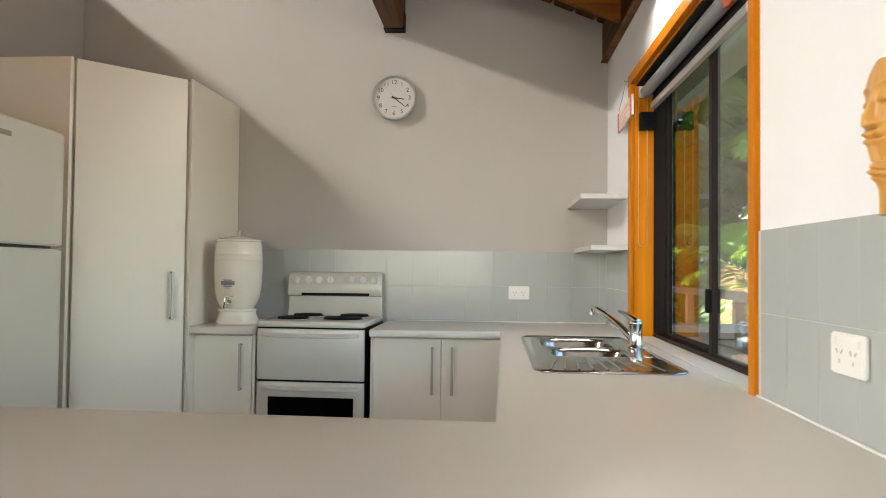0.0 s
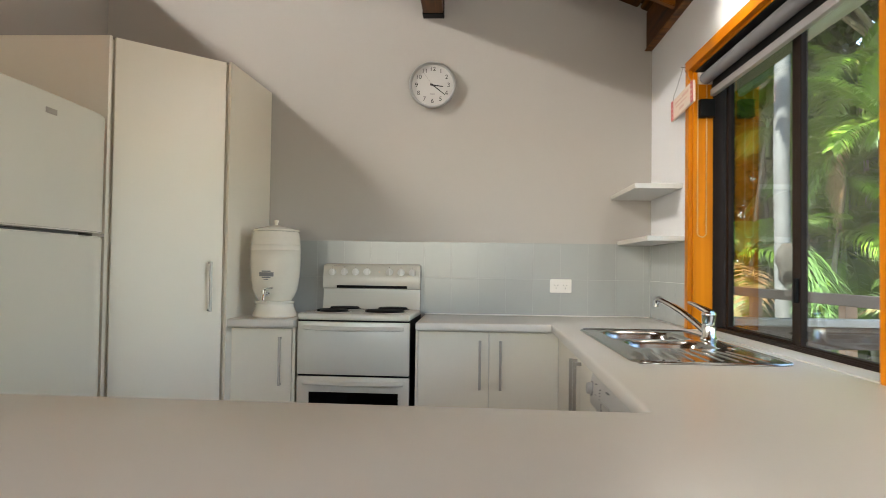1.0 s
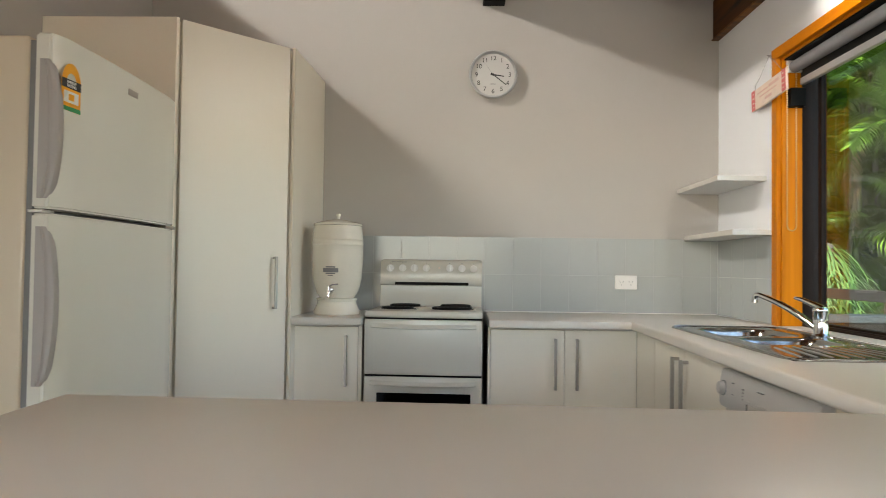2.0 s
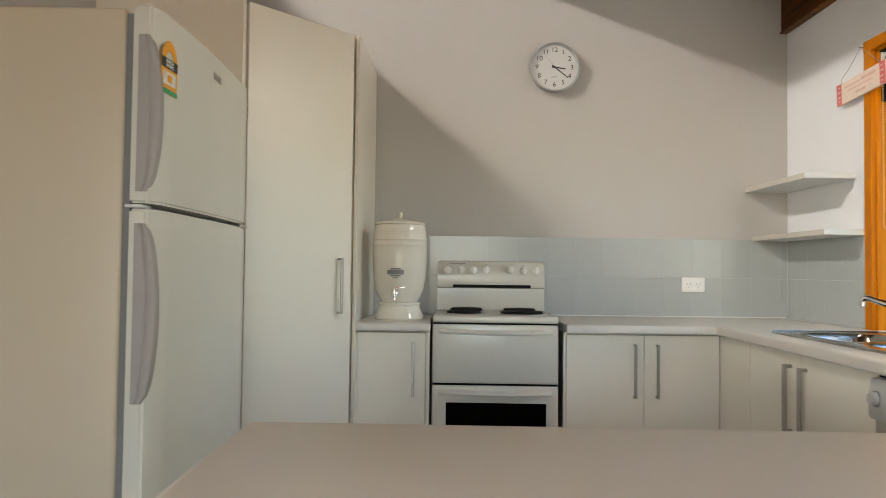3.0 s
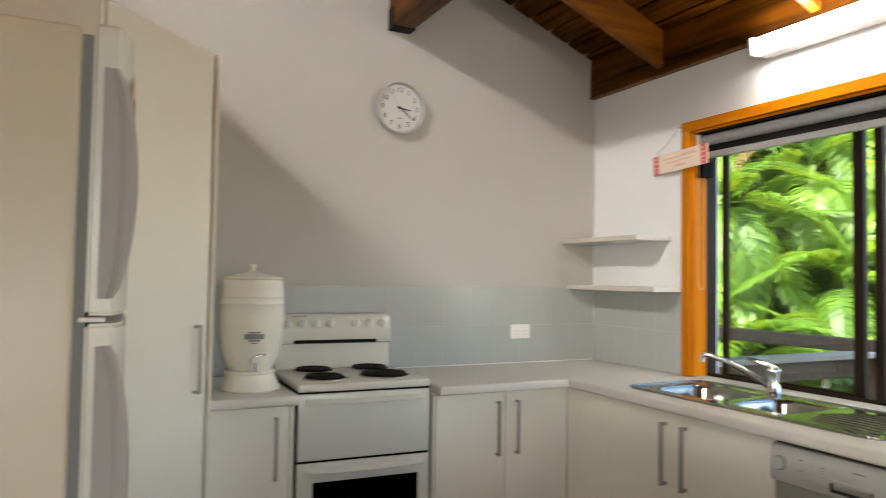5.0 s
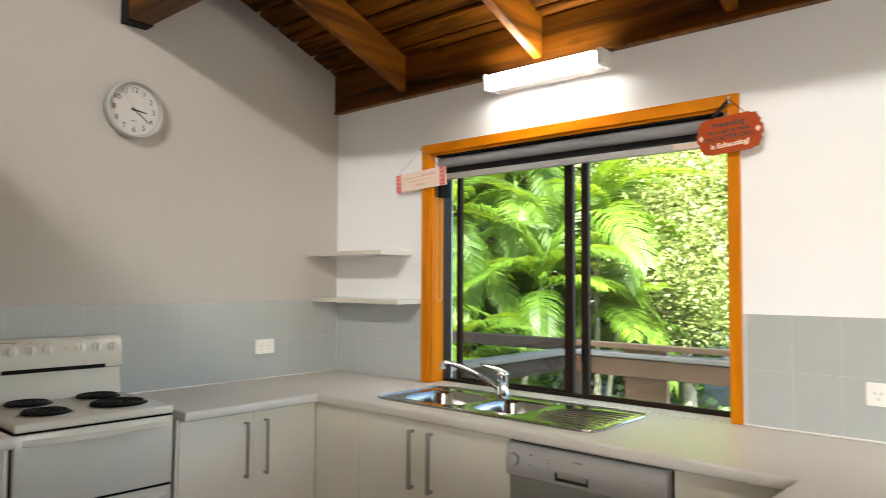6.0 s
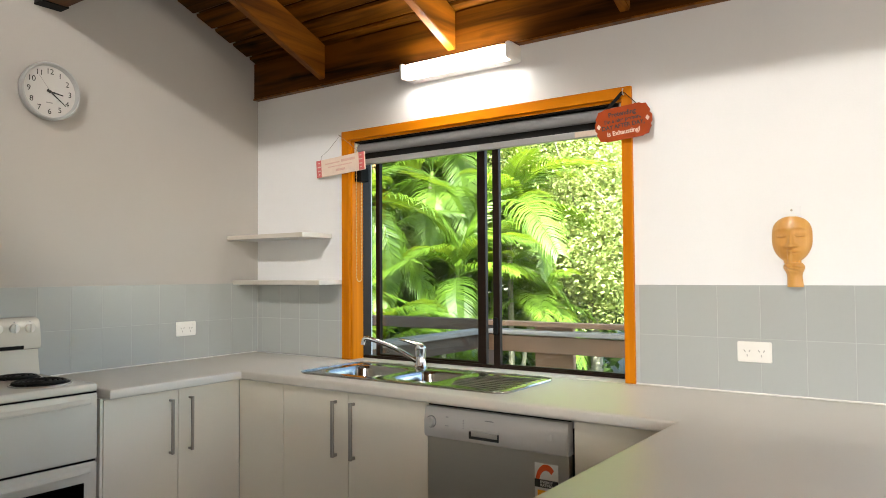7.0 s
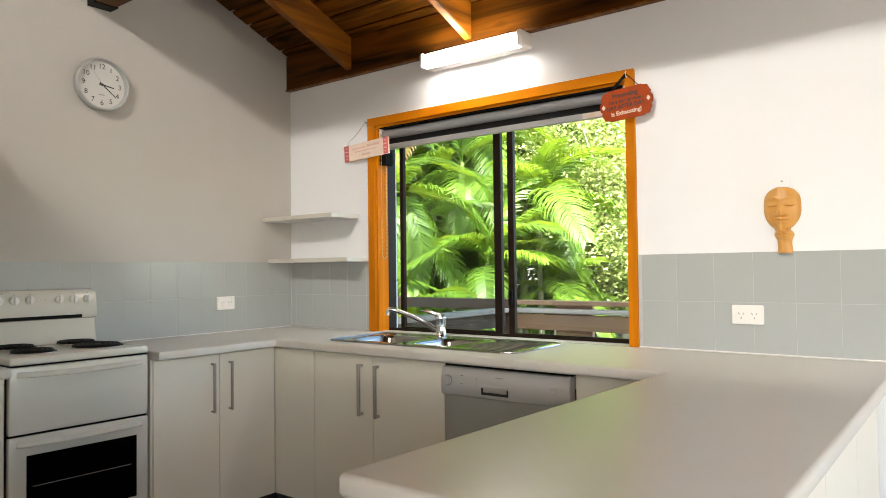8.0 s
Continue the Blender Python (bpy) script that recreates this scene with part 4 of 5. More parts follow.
lid = part("lid", lathe([(0.0, 0.42), (0.1142, 0.42), (0.1161, 0.4249), (0.1133, 0.4297), (0.0857, 0.4384), (0.0476, 0.4462), (0.0171, 0.4511), (0.0086, 0.454), (0.0076, 0.4617), (0.0114, 0.4695), (0.01, 0.4772), (0.0, 0.4811)], C, 56), M_CERAMIC, cr, "domed ceramic lid with a small knob", True)
fx, fy = -0.10, -0.995           # the way the tap faces
ctr = Vector((C[0], C[1], 0))
fw = Vector((fx, fy, 0)).normalized()
sd = Vector((-fw.y, fw.x, 0))
tp = ctr + fw * 0.107
tz = CZ + 0.120
bm = cyl(tp + Vector((0, 0, tz)), tp + fw * 0.012 + Vector((0, 0, tz)), 0.016, 0.012, 20)
add_cyl(bm, tp + fw * 0.010 + Vector((0, 0, tz)), tp + fw * 0.040 + Vector((0, 0, tz)), 0.0075, None, 16)
add_cyl(bm, tp + fw * 0.036 + Vector((0, 0, tz + 0.016)), tp + fw * 0.036 + Vector((0, 0, tz - 0.010)), 0.009, None, 16)
add_cyl(bm, tp + fw * 0.038 + Vector((0, 0, tz - 0.004)), tp + fw * 0.050 + Vector((0, 0, tz - 0.036)), 0.0075, 0.0085, 16)
tapc = part("tap", bm, M_CHROME, cr, "small chrome tap", True)
part("lever", tube([tp + fw * 0.036 + Vector((0, 0, tz + 0.018)), tp + fw * 0.036 + sd * 0.018 + Vector((0, 0, tz + 0.024)), tp + fw * 0.034 + sd * 0.044 + Vector((0, 0, tz + 0.026))], 0.0045, 10), M_CHROME, tapc, "", True)


def on_crock(name, u0, u1, z0, z1, mat, lab=""):
    """A thin printed patch that follows the jar's curve."""
    bm = bmesh.new()
    n, cols = 8, []
    base = math.atan2(fw.y, fw.x)
    for k in range(n + 1):
        a = base + (u0 + (u1 - u0) * k / n) / 0.118
        cols.append([bm.verts.new((C[0] + r * math.cos(a), C[1] + r * math.sin(a), z)) for r, z in ((0.1185 + 0.0012, z0), (0.1197 + 0.0012, z1))])
    for a, b in zip(cols, cols[1:]):
        bm.faces.new((a[0], b[0], b[1], a[1]))
    return part(name, bm, mat, cr, lab)


zl = CZ + 0.210
on_crock("printed_bar", -0.036, 0.036, zl - 0.010, zl + 0.010, M_GREYINK, "dark oval printed mark")
on_crock("printed_bar", -0.022, 0.022, zl + 0.012, zl + 0.018, M_GREYINK)
on_crock("printed_bar", -0.022, 0.022, zl - 0.018, zl - 0.012, M_GREYINK)
on_crock("printed_bar", -0.012, 0.012, zl - 0.026, zl - 0.022, M_GREYINK)

# ---- wall clock ----
ck = thing("wall_clock", (-0.645, BY, 2.15), "round white wall clock with grey rim, near twenty past three", "clock")
KC = Vector((-0.645, BY - 0.0005, 2.150))


def ring_y(profile, n=56):
    """Turns rows of (radius, depth) round the axis out of the wall."""
    bm = lathe([(r, d) for r, d in profile], (0, 0, 0), n)
    bmesh.ops.transform(bm, verts=bm.verts, matrix=Matrix.Translation(KC) @ Matrix.Rotation(radians(90), 4, "X"))
    return bm


part("rim", ring_y([(0, 0), (0.116, 0), (0.121, 0.006), (0.1255, 0.026), (0.1275, 0.044), (0.124, 0.052), (0.118, 0.053), (0.114, 0.046), (0.112, 0.029)]), M_RIM, ck, "grey plastic rim", True)
face = part("face", ring_y([(0.1135, 0.026), (0.1135, 0.0292), (0, 0.0292)]), M_FACE, ck, "white dial")
for h_ in range(1, 13):
    a = math.tau * h_ / 12
    mm = Matrix.Translation(KC + Vector((0.088 * math.sin(a), -0.0298, 0.088 * math.cos(a)))) @ Matrix.Rotation(radians(90), 4, "X")
    flat_text("numeral", str(h_), 0.034, mm, M_INK, face)


def clock_hand(name, deg, length, w, d, mat):
    a = radians(deg)
    u, s_ = Vector((math.sin(a), 0, math.cos(a))), Vector((math.cos(a), 0, -math.sin(a)))
    bm = bmesh.new()
    for dy in (d, d + 0.001):
        c = KC + Vector((0, -dy, 0))
        bm.faces.new([bm.verts.new(c + p) for p in (-u * 0.014 - s_ * w, u * length - s_ * w * 0.6, u * length + s_ * w * 0.6, -u * 0.014 + s_ * w)])
    return part(name, bm, mat, ck)


clock_hand("hour_hand", 98, 0.058, 0.0040, 0.0312, M_INK)
clock_hand("minute_hand", 128, 0.088, 0.0032, 0.0332, M_INK)
clock_hand("second_hand", 323, 0.082, 0.0007, 0.0352, M_GREYINK)
part("hub", ring_y([(0, 0.029), (0.0055, 0.029), (0.0055, 0.037), (0, 0.038)], 16), M_INK, ck)
part("printed_bar", box((KC.x - 0.015, BY - 0.0305, 2.099), (KC.x + 0.013, BY - 0.0295, 2.103)), M_GREYINK, ck)


# ---- sockets ----
def socket(at, right, nrm):
    """A double power point with two rockers and slanted slots; at is its centre on the wall."""
    at, r, nrm = Vector(at), Vector(right), Vector(nrm)
    t = thing("power_point", at, "white double power point on the tiled splashback", "power point", "power points")
    up = Vector((0, 0, 1))

    def blk(a0, a1, b0, b1, d0, d1, bev, turn=0.0):
        bm = bmesh.new()
        q = bmesh.ops.create_cube(bm, size=1)
        ca, cb = (a0 + a1) / 2, (b0 + b1) / 2
        for v in q["verts"]:
            a = (a1 - a0) * v.co.x
            b = (b1 - b0) * v.co.z
            a, b = a * math.cos(turn) - b * math.sin(turn), a * math.sin(turn) + b * math.cos(turn)
            d = d0 if v.co.y < 0 else d1
            v.co = at + r * (ca + a) + up * (cb + b) + nrm * d
        bmesh.ops.recalc_face_normals(bm, faces=bm.faces)
        if bev:
            bmesh.ops.bevel(bm, geom=list(bm.edges), offset=bev, segments=2, affect="EDGES", clamp_overlap=True)
        return bm
    plate = part("plate", blk(-0.0575, 0.0575, -0.0365, 0.0365, 0.0, 0.011, 0.003), M_WHITE, t, "", True)
    for s_ in (-1, 1):
        part("rocker", blk(s_ * 0.040 - 0.008, s_ * 0.040 + 0.008, 0.014, 0.029, 0.010, 0.015, 0.0015), M_WHITE, plate)
        c = s_ * 0.024
        part("slot", blk(c - 0.0095, c - 0.0070, -0.001, 0.008, 0.0105, 0.0114, 0, radians(30)), M_GREYINK, plate)
        part("slot", blk(c + 0.0070, c + 0.0095, -0.001, 0.008, 0.0105, 0.0114, 0, radians(-30)), M_GREYINK, plate)
        part("slot", blk(c - 0.0012, c + 0.0012, -0.017, -0.009, 0.0105, 0.0114, 0), M_GREYINK, plate)
    return t


socket((0.0625, BY - 0.0065, 1.064), (1, 0, 0), (0, -1, 0))
socket((WX - 0.0065, 1.2145, 1.051), (0, -1, 0), (-1, 0, 0))


# ---- corner shelves ----
def shelf(x0, y0, z, label):
    t = thing("wall_shelf", (0.45, 3.6, z), label, "shelf", "corner shelves")
    part("board", box((x0, y0, z - 0.023), (WX - 0.0006, BY - 0.0006, z), 0.0012), M_SHELF, t)
    part("edge_strip", box((x0 - 0.001, y0 - 0.001, z - 0.0227), (x0 + 0.001, BY - 0.002, z - 0.0003)), M_EDGE, t)
    return t


shelf(0.328, 3.292, 1.554, "white melamine corner shelf, empty, above another")
shelf(0.366, 3.214, 1.310, "white melamine corner shelf, empty, just above the tiles")

# ---- sink ----
sk = thing("kitchen_sink", (0.26, 2.5, CZ), "stainless steel sink with two bowls and a ribbed drainer", "sink")
BOWLS = ((0.105, 0.395, 2.625, 2.955, 0.165), (0.120, 0.395, 2.335, 2.575, 0.120))
xs = [0.036, 0.105, 0.120, 0.395, 0.481]
ys = [1.962, 2.335, 2.575, 2.625, 2.955, 3.035]


def on_sink(x, y):
    return not any(a < x < b and c < y < d for a, b, c, d, _ in BOWLS)


bm = cells(xs, ys, on_sink, CZ + 0.0006, CZ + 0.005, 0.0015, ((0.036, 1.962), (0.481, 1.962), (0.036, 3.035), (0.481, 3.035)), 0.075)
rim = part("rim", bm, M_STEEL, sk, "brushed steel rim and drainer", True)
part("raised_edge", tube([(0.046 + 0.0, 2.02, CZ + 0.005), (0.046, 2.98, CZ + 0.005), (0.06, 3.018, CZ + 0.005), (0.09, 3.026, CZ + 0.005), (0.43, 3.026, CZ + 0.005), (0.462, 3.012, CZ + 0.005), (0.472, 2.98, CZ + 0.005), (0.472, 2.02, CZ + 0.005), (0.462, 1.984, CZ + 0.005), (0.43, 1.971, CZ + 0.005), (0.09, 1.971, CZ + 0.005), (0.058, 1.982, CZ + 0.005), (0.046, 2.02, CZ + 0.005)], 0.0035, 8), M_STEEL, rim, "", True)


def bowl(x0, x1, y0, y1, depth):
    """A pressed bowl: a rectangular mouth that turns into a rounded basin."""
    bm = bmesh.new()
    n = 48
    cx, cy, hx, hy = (x0 + x1) / 2, (y0 + y1) / 2, (x1 - x0) / 2, (y1 - y0) / 2
    rings = []
    for shrink, power, z in ((0.0, 40, 0.0048), (0.004, 6, 0.002), (0.010, 5, -0.012), (0.014, 4.5, -depth * 0.75), (0.030, 4, -depth * 0.94), (0.060, 3.5, -depth), (0.11, 2.5, -depth - 0.004)):
        ring = []
        for k in range(n):
            a = math.tau * (k + 0.5) / n
            c, s_ = math.cos(a), math.sin(a)
            f = (abs(c) ** power + abs(s_) ** power) ** (-1 / power)
            ring.append(bm.verts.new((cx + (hx - shrink) * f * c, cy + (hy - shrink) * f * s_, CZ + z)))
        rings.append(ring)
    for p, q in zip(rings, rings[1:]):
        for k in range(n):
            bm.faces.new((p[k], q[k], q[(k + 1) % n], p[(k + 1) % n]))
    bm.faces.new(rings[-1])
    bmesh.ops.recalc_face_normals(bm, faces=bm.faces)
    bmesh.ops.reverse_faces(bm, faces=bm.faces)
    b = part("bowl", bm, M_STEEL, sk, "deep brushed steel bowl", True)
    part("drain", lathe([(0, 0.003), (0.012, 0.0035), (0.030, 0.004), (0.038, 0.002), (0.038, 0)], (cx, cy, CZ - depth - 0.004), 28), M_CHROME, b, "round drain", True)


for b in BOWLS:
    bowl(*b)
for k in range(9):
    x = 0.085 + k * 0.041
    y1 = 2.30 - 0.05 * abs(k - 4) / 4
    bm = tube([(x, 2.005, CZ + 0.0045), (x + (0.26 - x) * 0.10, (2.005 + y1) / 2, CZ + 0.0052), (x + (0.26 - x) * 0.22, y1, CZ + 0.0042)], 0.0042, 8)
    part("drainer_rib", bm, M_STEEL, rim, "", True)
part("tap_hole_plug", lathe([(0, 0.0085), (0.014, 0.008), (0.018, 0.0055), (0.018, 0.005)], (0.44, 2.36, CZ), 20), M_CHROME, sk, "round steel blanking plug", True)

# ---- mixer tap ----
mx = thing("mixer_tap", (0.454, 2.645, CZ + 0.005), "chrome kitchen mixer tap with a long swivel spout", "tap")
T = Vector((0.454, 2.645, CZ + 0.0052))
part("base", lathe([(0, 0), (0.029, 0), (0.030, 0.004), (0.027, 0.008), (0.0245, 0.012), (0.0245, 0.085), (0.026, 0.088), (0.026, 0.094), (0.022, 0.100), (0, 0.103)], T, 32), M_CHROME, mx, "", True)
tip = Vector((0.333, 2.862, 1.040))
a0 = T + Vector((-0.010, 0.018, 0.030))
d = tip - a0
pts = [a0 + d * u + Vector((0, 0, 0.012 * math.sin(math.pi * u))) for u in [k / 12 for k in range(13)]]
pts += [tip + Vector((-0.006, 0.012, -0.001)), tip + Vector((-0.009, 0.018, -0.008)), tip + Vector((-0.010, 0.019, -0.020))]
sp = part("spout", tube(pts, 0.0125, 16, 0.0105), M_CHROME, mx, "long chrome spout", True)
part("aerator", cyl(tip + Vector((-0.010, 0.019, -0.018)), tip + Vector((-0.010, 0.019, -0.030)), 0.0118, n=18), M_CHROME, sp, "", True)
b0 = T + Vector((0, 0, 0.098))
part("lever", tube([b0 + Vector((0.006, -0.010, -0.004)), b0 + Vector((-0.010, 0.018, 0.010)), b0 + Vector((-0.032, 0.062, 0.026)), b0 + Vector((-0.046, 0.092, 0.032))], 0.015, 12, 0.0055), M_CHROME, mx, "flat chrome lever", True)

# ---- dishwasher ----
dw = thing("dishwasher", (0.25, 1.985, 0), "silver built-in dishwasher with an energy label on its steel door", "dishwasher")
DY0, DY1 = 1.686, 2.270
part("body", box((0.0, DY0 + 0.004, 0.10), (0.50, DY1 - 0.004, 0.70), 0.003), M_BLACK, dw)
bm = bmesh.new()
pr = [(-0.046, 0.730), (-0.052, 0.740), (-0.053, 0.79), (-0.045, 0.835), (-0.040, 0.842), (-0.002, 0.842), (-0.002, 0.730)]
a = [bm.verts.new((x, DY0, z)) for x, z in pr]
b = [bm.verts.new((x, DY1, z)) for x, z in pr]
bm.faces.new(a)
bm.faces.new(b)
for k in range(len(pr)):
    bm.faces.new((a[k], a[(k + 1) % len(pr)], b[(k + 1) % len(pr)], b[k]))
bmesh.ops.recalc_face_normals(bm, faces=bm.faces)
bmesh.ops.bevel(bm, geom=[e for e in bm.edges], offset=0.0025, segments=2, affect="EDGES", clamp_overlap=True)
panel = part("control_panel", bm, M_SILVER, dw, "silver control panel", True)
part("door", box((-0.034, DY0 + 0.003, 0.125), (-0.002, DY1 - 0.003, 0.728), 0.003), M_DWDOOR, dw, "brushed steel door")
part("kickboard", box((0.03, DY0, 0.0), (0.044, DY1, 0.10)), M_KICK, dw)
# black block fills the gap below the worktop in place of its shade
part("top_gap_shade", box((-0.02, DY0, 0.8425), (0.02, DY1, 0.8595)), M_BLACK, dw, "black filler for the shade in the gap under the worktop")
bm = cyl((-0.050, 2.235, 0.788), (-0.068, 2.235, 0.789), 0.020, 0.0175, 28)
bmesh.ops.bevel(bm, geom=list(bm.edges), offset=0.002, segments=2, affect="EDGES")
part("dial", bm, M_SILVER, panel, "round programme dial", True)
part("dial_ring", cyl((-0.048, 2.235, 0.788), (-0.0545, 2.235, 0.7885), 0.0225, n=28), M_GREYINK, panel, "dark ring round the dial")
# black plate on the panel draws the shaded edges of the grip recess
part("grip_shade", box((-0.0545, 1.945, 0.745), (-0.046, 2.070, 0.780), 0.002), M_INK, panel, "door grip, its recess shade drawn in black")
part("grip_pocket", box((-0.0550, 1.950, 0.755), (-0.050, 2.060, 0.773), 0.002), M_DWDOOR, panel)
part("grip_lip", box((-0.0555, 1.945, 0.772), (-0.050, 2.070, 0.7815), 0.002), M_SILVER, panel)
part("button", box((-0.0555, 1.738, 0.776), (-0.051, 1.764, 0.800), 0.002), M_SILVER, panel, "square push button")
for y, z, w in ((2.165, 0.812, 0.010), (2.165, 0.780, 0.014), (1.985, 0.815, 0.034)):
    part("printed_bar", box((-0.0538, y - w / 2, z - 0.0012), (-0.049, y + w / 2, z + 0.0012)), M_GREYINK, panel)
for z in (0.806, 0.797, 0.788, 0.779):
    part("lamp_dot", cyl((-0.050, 2.093, z), (-0.0545, 2.093, z), 0.0018, n=8), M_GREYINK, panel)
energy_label(dw, (-0.0345, 1.815, 0.545), (0, -1, 0), (0, 0, 1), 0.088, 0.150, True)
dw.location.x += 0.020         # stands a little back from the worktop edge

# ---- hanging signs ----
sg = thing("hanging_sign", (0.508, 3.20, 1.90), "small cream and pink plaque hung by wire from the window surround", "sign")
ang = radians(-3.5)


def sign_box(u0, u1, v0, v1, d0, d1, bev=0.0):
    """A block on the tilted plaque: u towards the window, v up, d out of the wall."""
    bm = box((0, u0, v0), (1, u1, v1))
    for v in bm.verts:
        d = d0 if v.co.x < 0.5 else d1
        v.co = Vector((0.522 - d, 3.205 - (v.co.y * math.cos(ang) + v.co.z * math.sin(ang)), 1.908 + (-v.co.y * math.sin(ang) + v.co.z * math.cos(ang))))
    bmesh.ops.recalc_face_normals(bm, faces=bm.faces)
    if bev:
        bmesh.ops.bevel(bm, geom=list(bm.edges), offset=bev, segments=2, affect="EDGES", clamp_overlap=True)
    return bm


part("plaque", sign_box(-0.168, 0.168, -0.046, 0.046, 0.0, 0.010, 0.0015), M_CREAM, sg)
part("end_band", sign_box(-0.1675, -0.132, -0.0455, 0.0455, 0.0100, 0.0112), M_PINK, sg, "pink patterned end")
part("end_band", sign_box(0.132, 0.1675, -0.0455, 0.0455, 0.0100, 0.0112), M_PINK, sg, "pink patterned end")
for c in (-0.146, 0.146):
    for v, w in ((-0.030, 0.005), (-0.012, 0.010), (0.010, 0.012), (0.030, 0.006)):
        part("flourish", sign_box(c - w, c + w, v - 0.003, v + 0.003, 0.0112, 0.0118, 0.0002), M_PALEPINK, sg)
for u0, u1, v, h in ((-0.105, 0.0, 0.019, 0.007), (0.01, 0.105, 0.022, 0.013), (-0.085, 0.085, 0.0, 0.006), (-0.03, 0.035, -0.022, 0.012)):
    part("printed_bar", sign_box(u0, u1, v - h / 2, v + h / 2, 0.0100, 0.0108), M_PALEPINK, sg)
hook = (0.520, 3.213, 2.063)
part("wire", tube([(0.516, 3.345, 1.938), (0.514, 3.34, 1.965), (0.516, 3.29, 1.995), hook, (0.518, 3.15, 2.02), (0.516, 3.08, 1.966)], 0.0011, 6), M_GREYINK, sg, "thin bent hanging wire")
part("hook", cyl((0.532, 3.213, 2.063), (0.512, 3.213, 2.066), 0.0022, n=8), M_GREYINK, sg)

sg = thing("hanging_sign", (0.510, 1.675, 1.93), "scalloped terracotta-red sign with lettering, hung by a black ribbon", "sign")


def scallop(hw, hh):
    """Outline of a plaque with notched, scalloped ends."""
    pts = []
    q = [(0.00, 1.00), (0.62, 1.00), (0.70, 0.93), (0.84, 0.90), (0.90, 0.66), (0.96, 0.50), (0.93, 0.36), (1.00, 0.20), (1.00, 0.0)]
    for x, z in q:
        pts.append((x, z))
    out = pts + [(x, -z) for x, z in reversed(pts[:-1])]
    out += [(-x, -z) for x, z in pts[1:]] + [(-x, z) for x, z in reversed(pts[1:-1])]
    return [(x * hw, z * hh) for x, z in out]


bm = bmesh.new()
tilt2 = radians(4.5)
SC = Vector((0.508, 1.676, 1.932))


def on_sign(u, v, d):
    """u to the reader's right, v up, d out of the wall."""
    return SC + Vector((-d, -(u * math.cos(tilt2) - v * math.sin(tilt2)), u * math.sin(tilt2) + v * math.cos(tilt2)))


ol = scallop(0.116, 0.066)
a = [bm.verts.new(on_sign(u, v, 0.0)) for u, v in ol]
b = [bm.verts.new(on_sign(u, v, 0.009)) for u, v in ol]
bm.faces.new(a)
bm.faces.new(b)
for k in range(len(ol)):
    bm.faces.new((a[k], a[(k + 1) % len(ol)], b[(k + 1) % len(ol)], b[k]))
bmesh.ops.recalc_face_normals(bm, faces=bm.faces)
part("plaque", bm, M_TERRA, sg)
base_m = Matrix(((0, 0, -1, 0), (-1, 0, 0, 0), (0, 1, 0, 0), (0, 0, 0, 1)))
for words, v, size, mat in (("Pretending", 0.038, 0.026, M_INK), ("I'm a nice person,", 0.013, 0.021, M_INK), ("DAY AFTER DAY,", -0.011, 0.023, M_INK), ("is Exhausting!", -0.037, 0.025, M_CREAM)):
    mm = Matrix.Translation(on_sign(0, v, 0.0094)) @ Matrix.Rotation(tilt2, 4, "X").inverted() @ base_m
    flat_text("lettering", words, size, mm, mat, sg, 0.0006)
for s_ in (-1, 1):
    bm = bmesh.new()
    bm.faces.new([bm.verts.new(on_sign(s_ * 0.100 + p, q, 0.0096)) for p, q in ((-0.009, 0), (0, -0.012), (0.009, 0), (0, 0.012))])
    part("diamond", bm, M_CREAM, sg)
hk = Vector((0.522, 1.681, 2.060))
part("hook", tube([(0.530, 1.681, 2.050), (0.516, 1.681, 2.052), (0.513, 1.681, 2.066), (0.518, 1.681, 2.072)], 0.0028, 8), M_WHITE, sg, "small white hook", True)


def ribbon(p, q):
    bm = bmesh.new()
    p, q = Vector(p), Vector(q)
    w = Vector((0, 0.006, 0.004))
    t_ = Vector((-0.0012, 0, 0))
    add_box(bm, (0, 0, 0), (1, 1, 1))
    for v in bm.verts:
        v.co = p.lerp(q, v.co.z) + w * (v.co.y - 0.5) * 2 + t_ * v.co.x
    return part("ribbon", bm, M_BLACK, sg, "black hanging ribbon")


ribbon(hk + Vector((0, 0.002, 0.0)), on_sign(-0.062, 0.064, 0.004))
ribbon(hk + Vector((0, -0.002, 0.0)), on_sign(0.062, 0.064, 0.004))

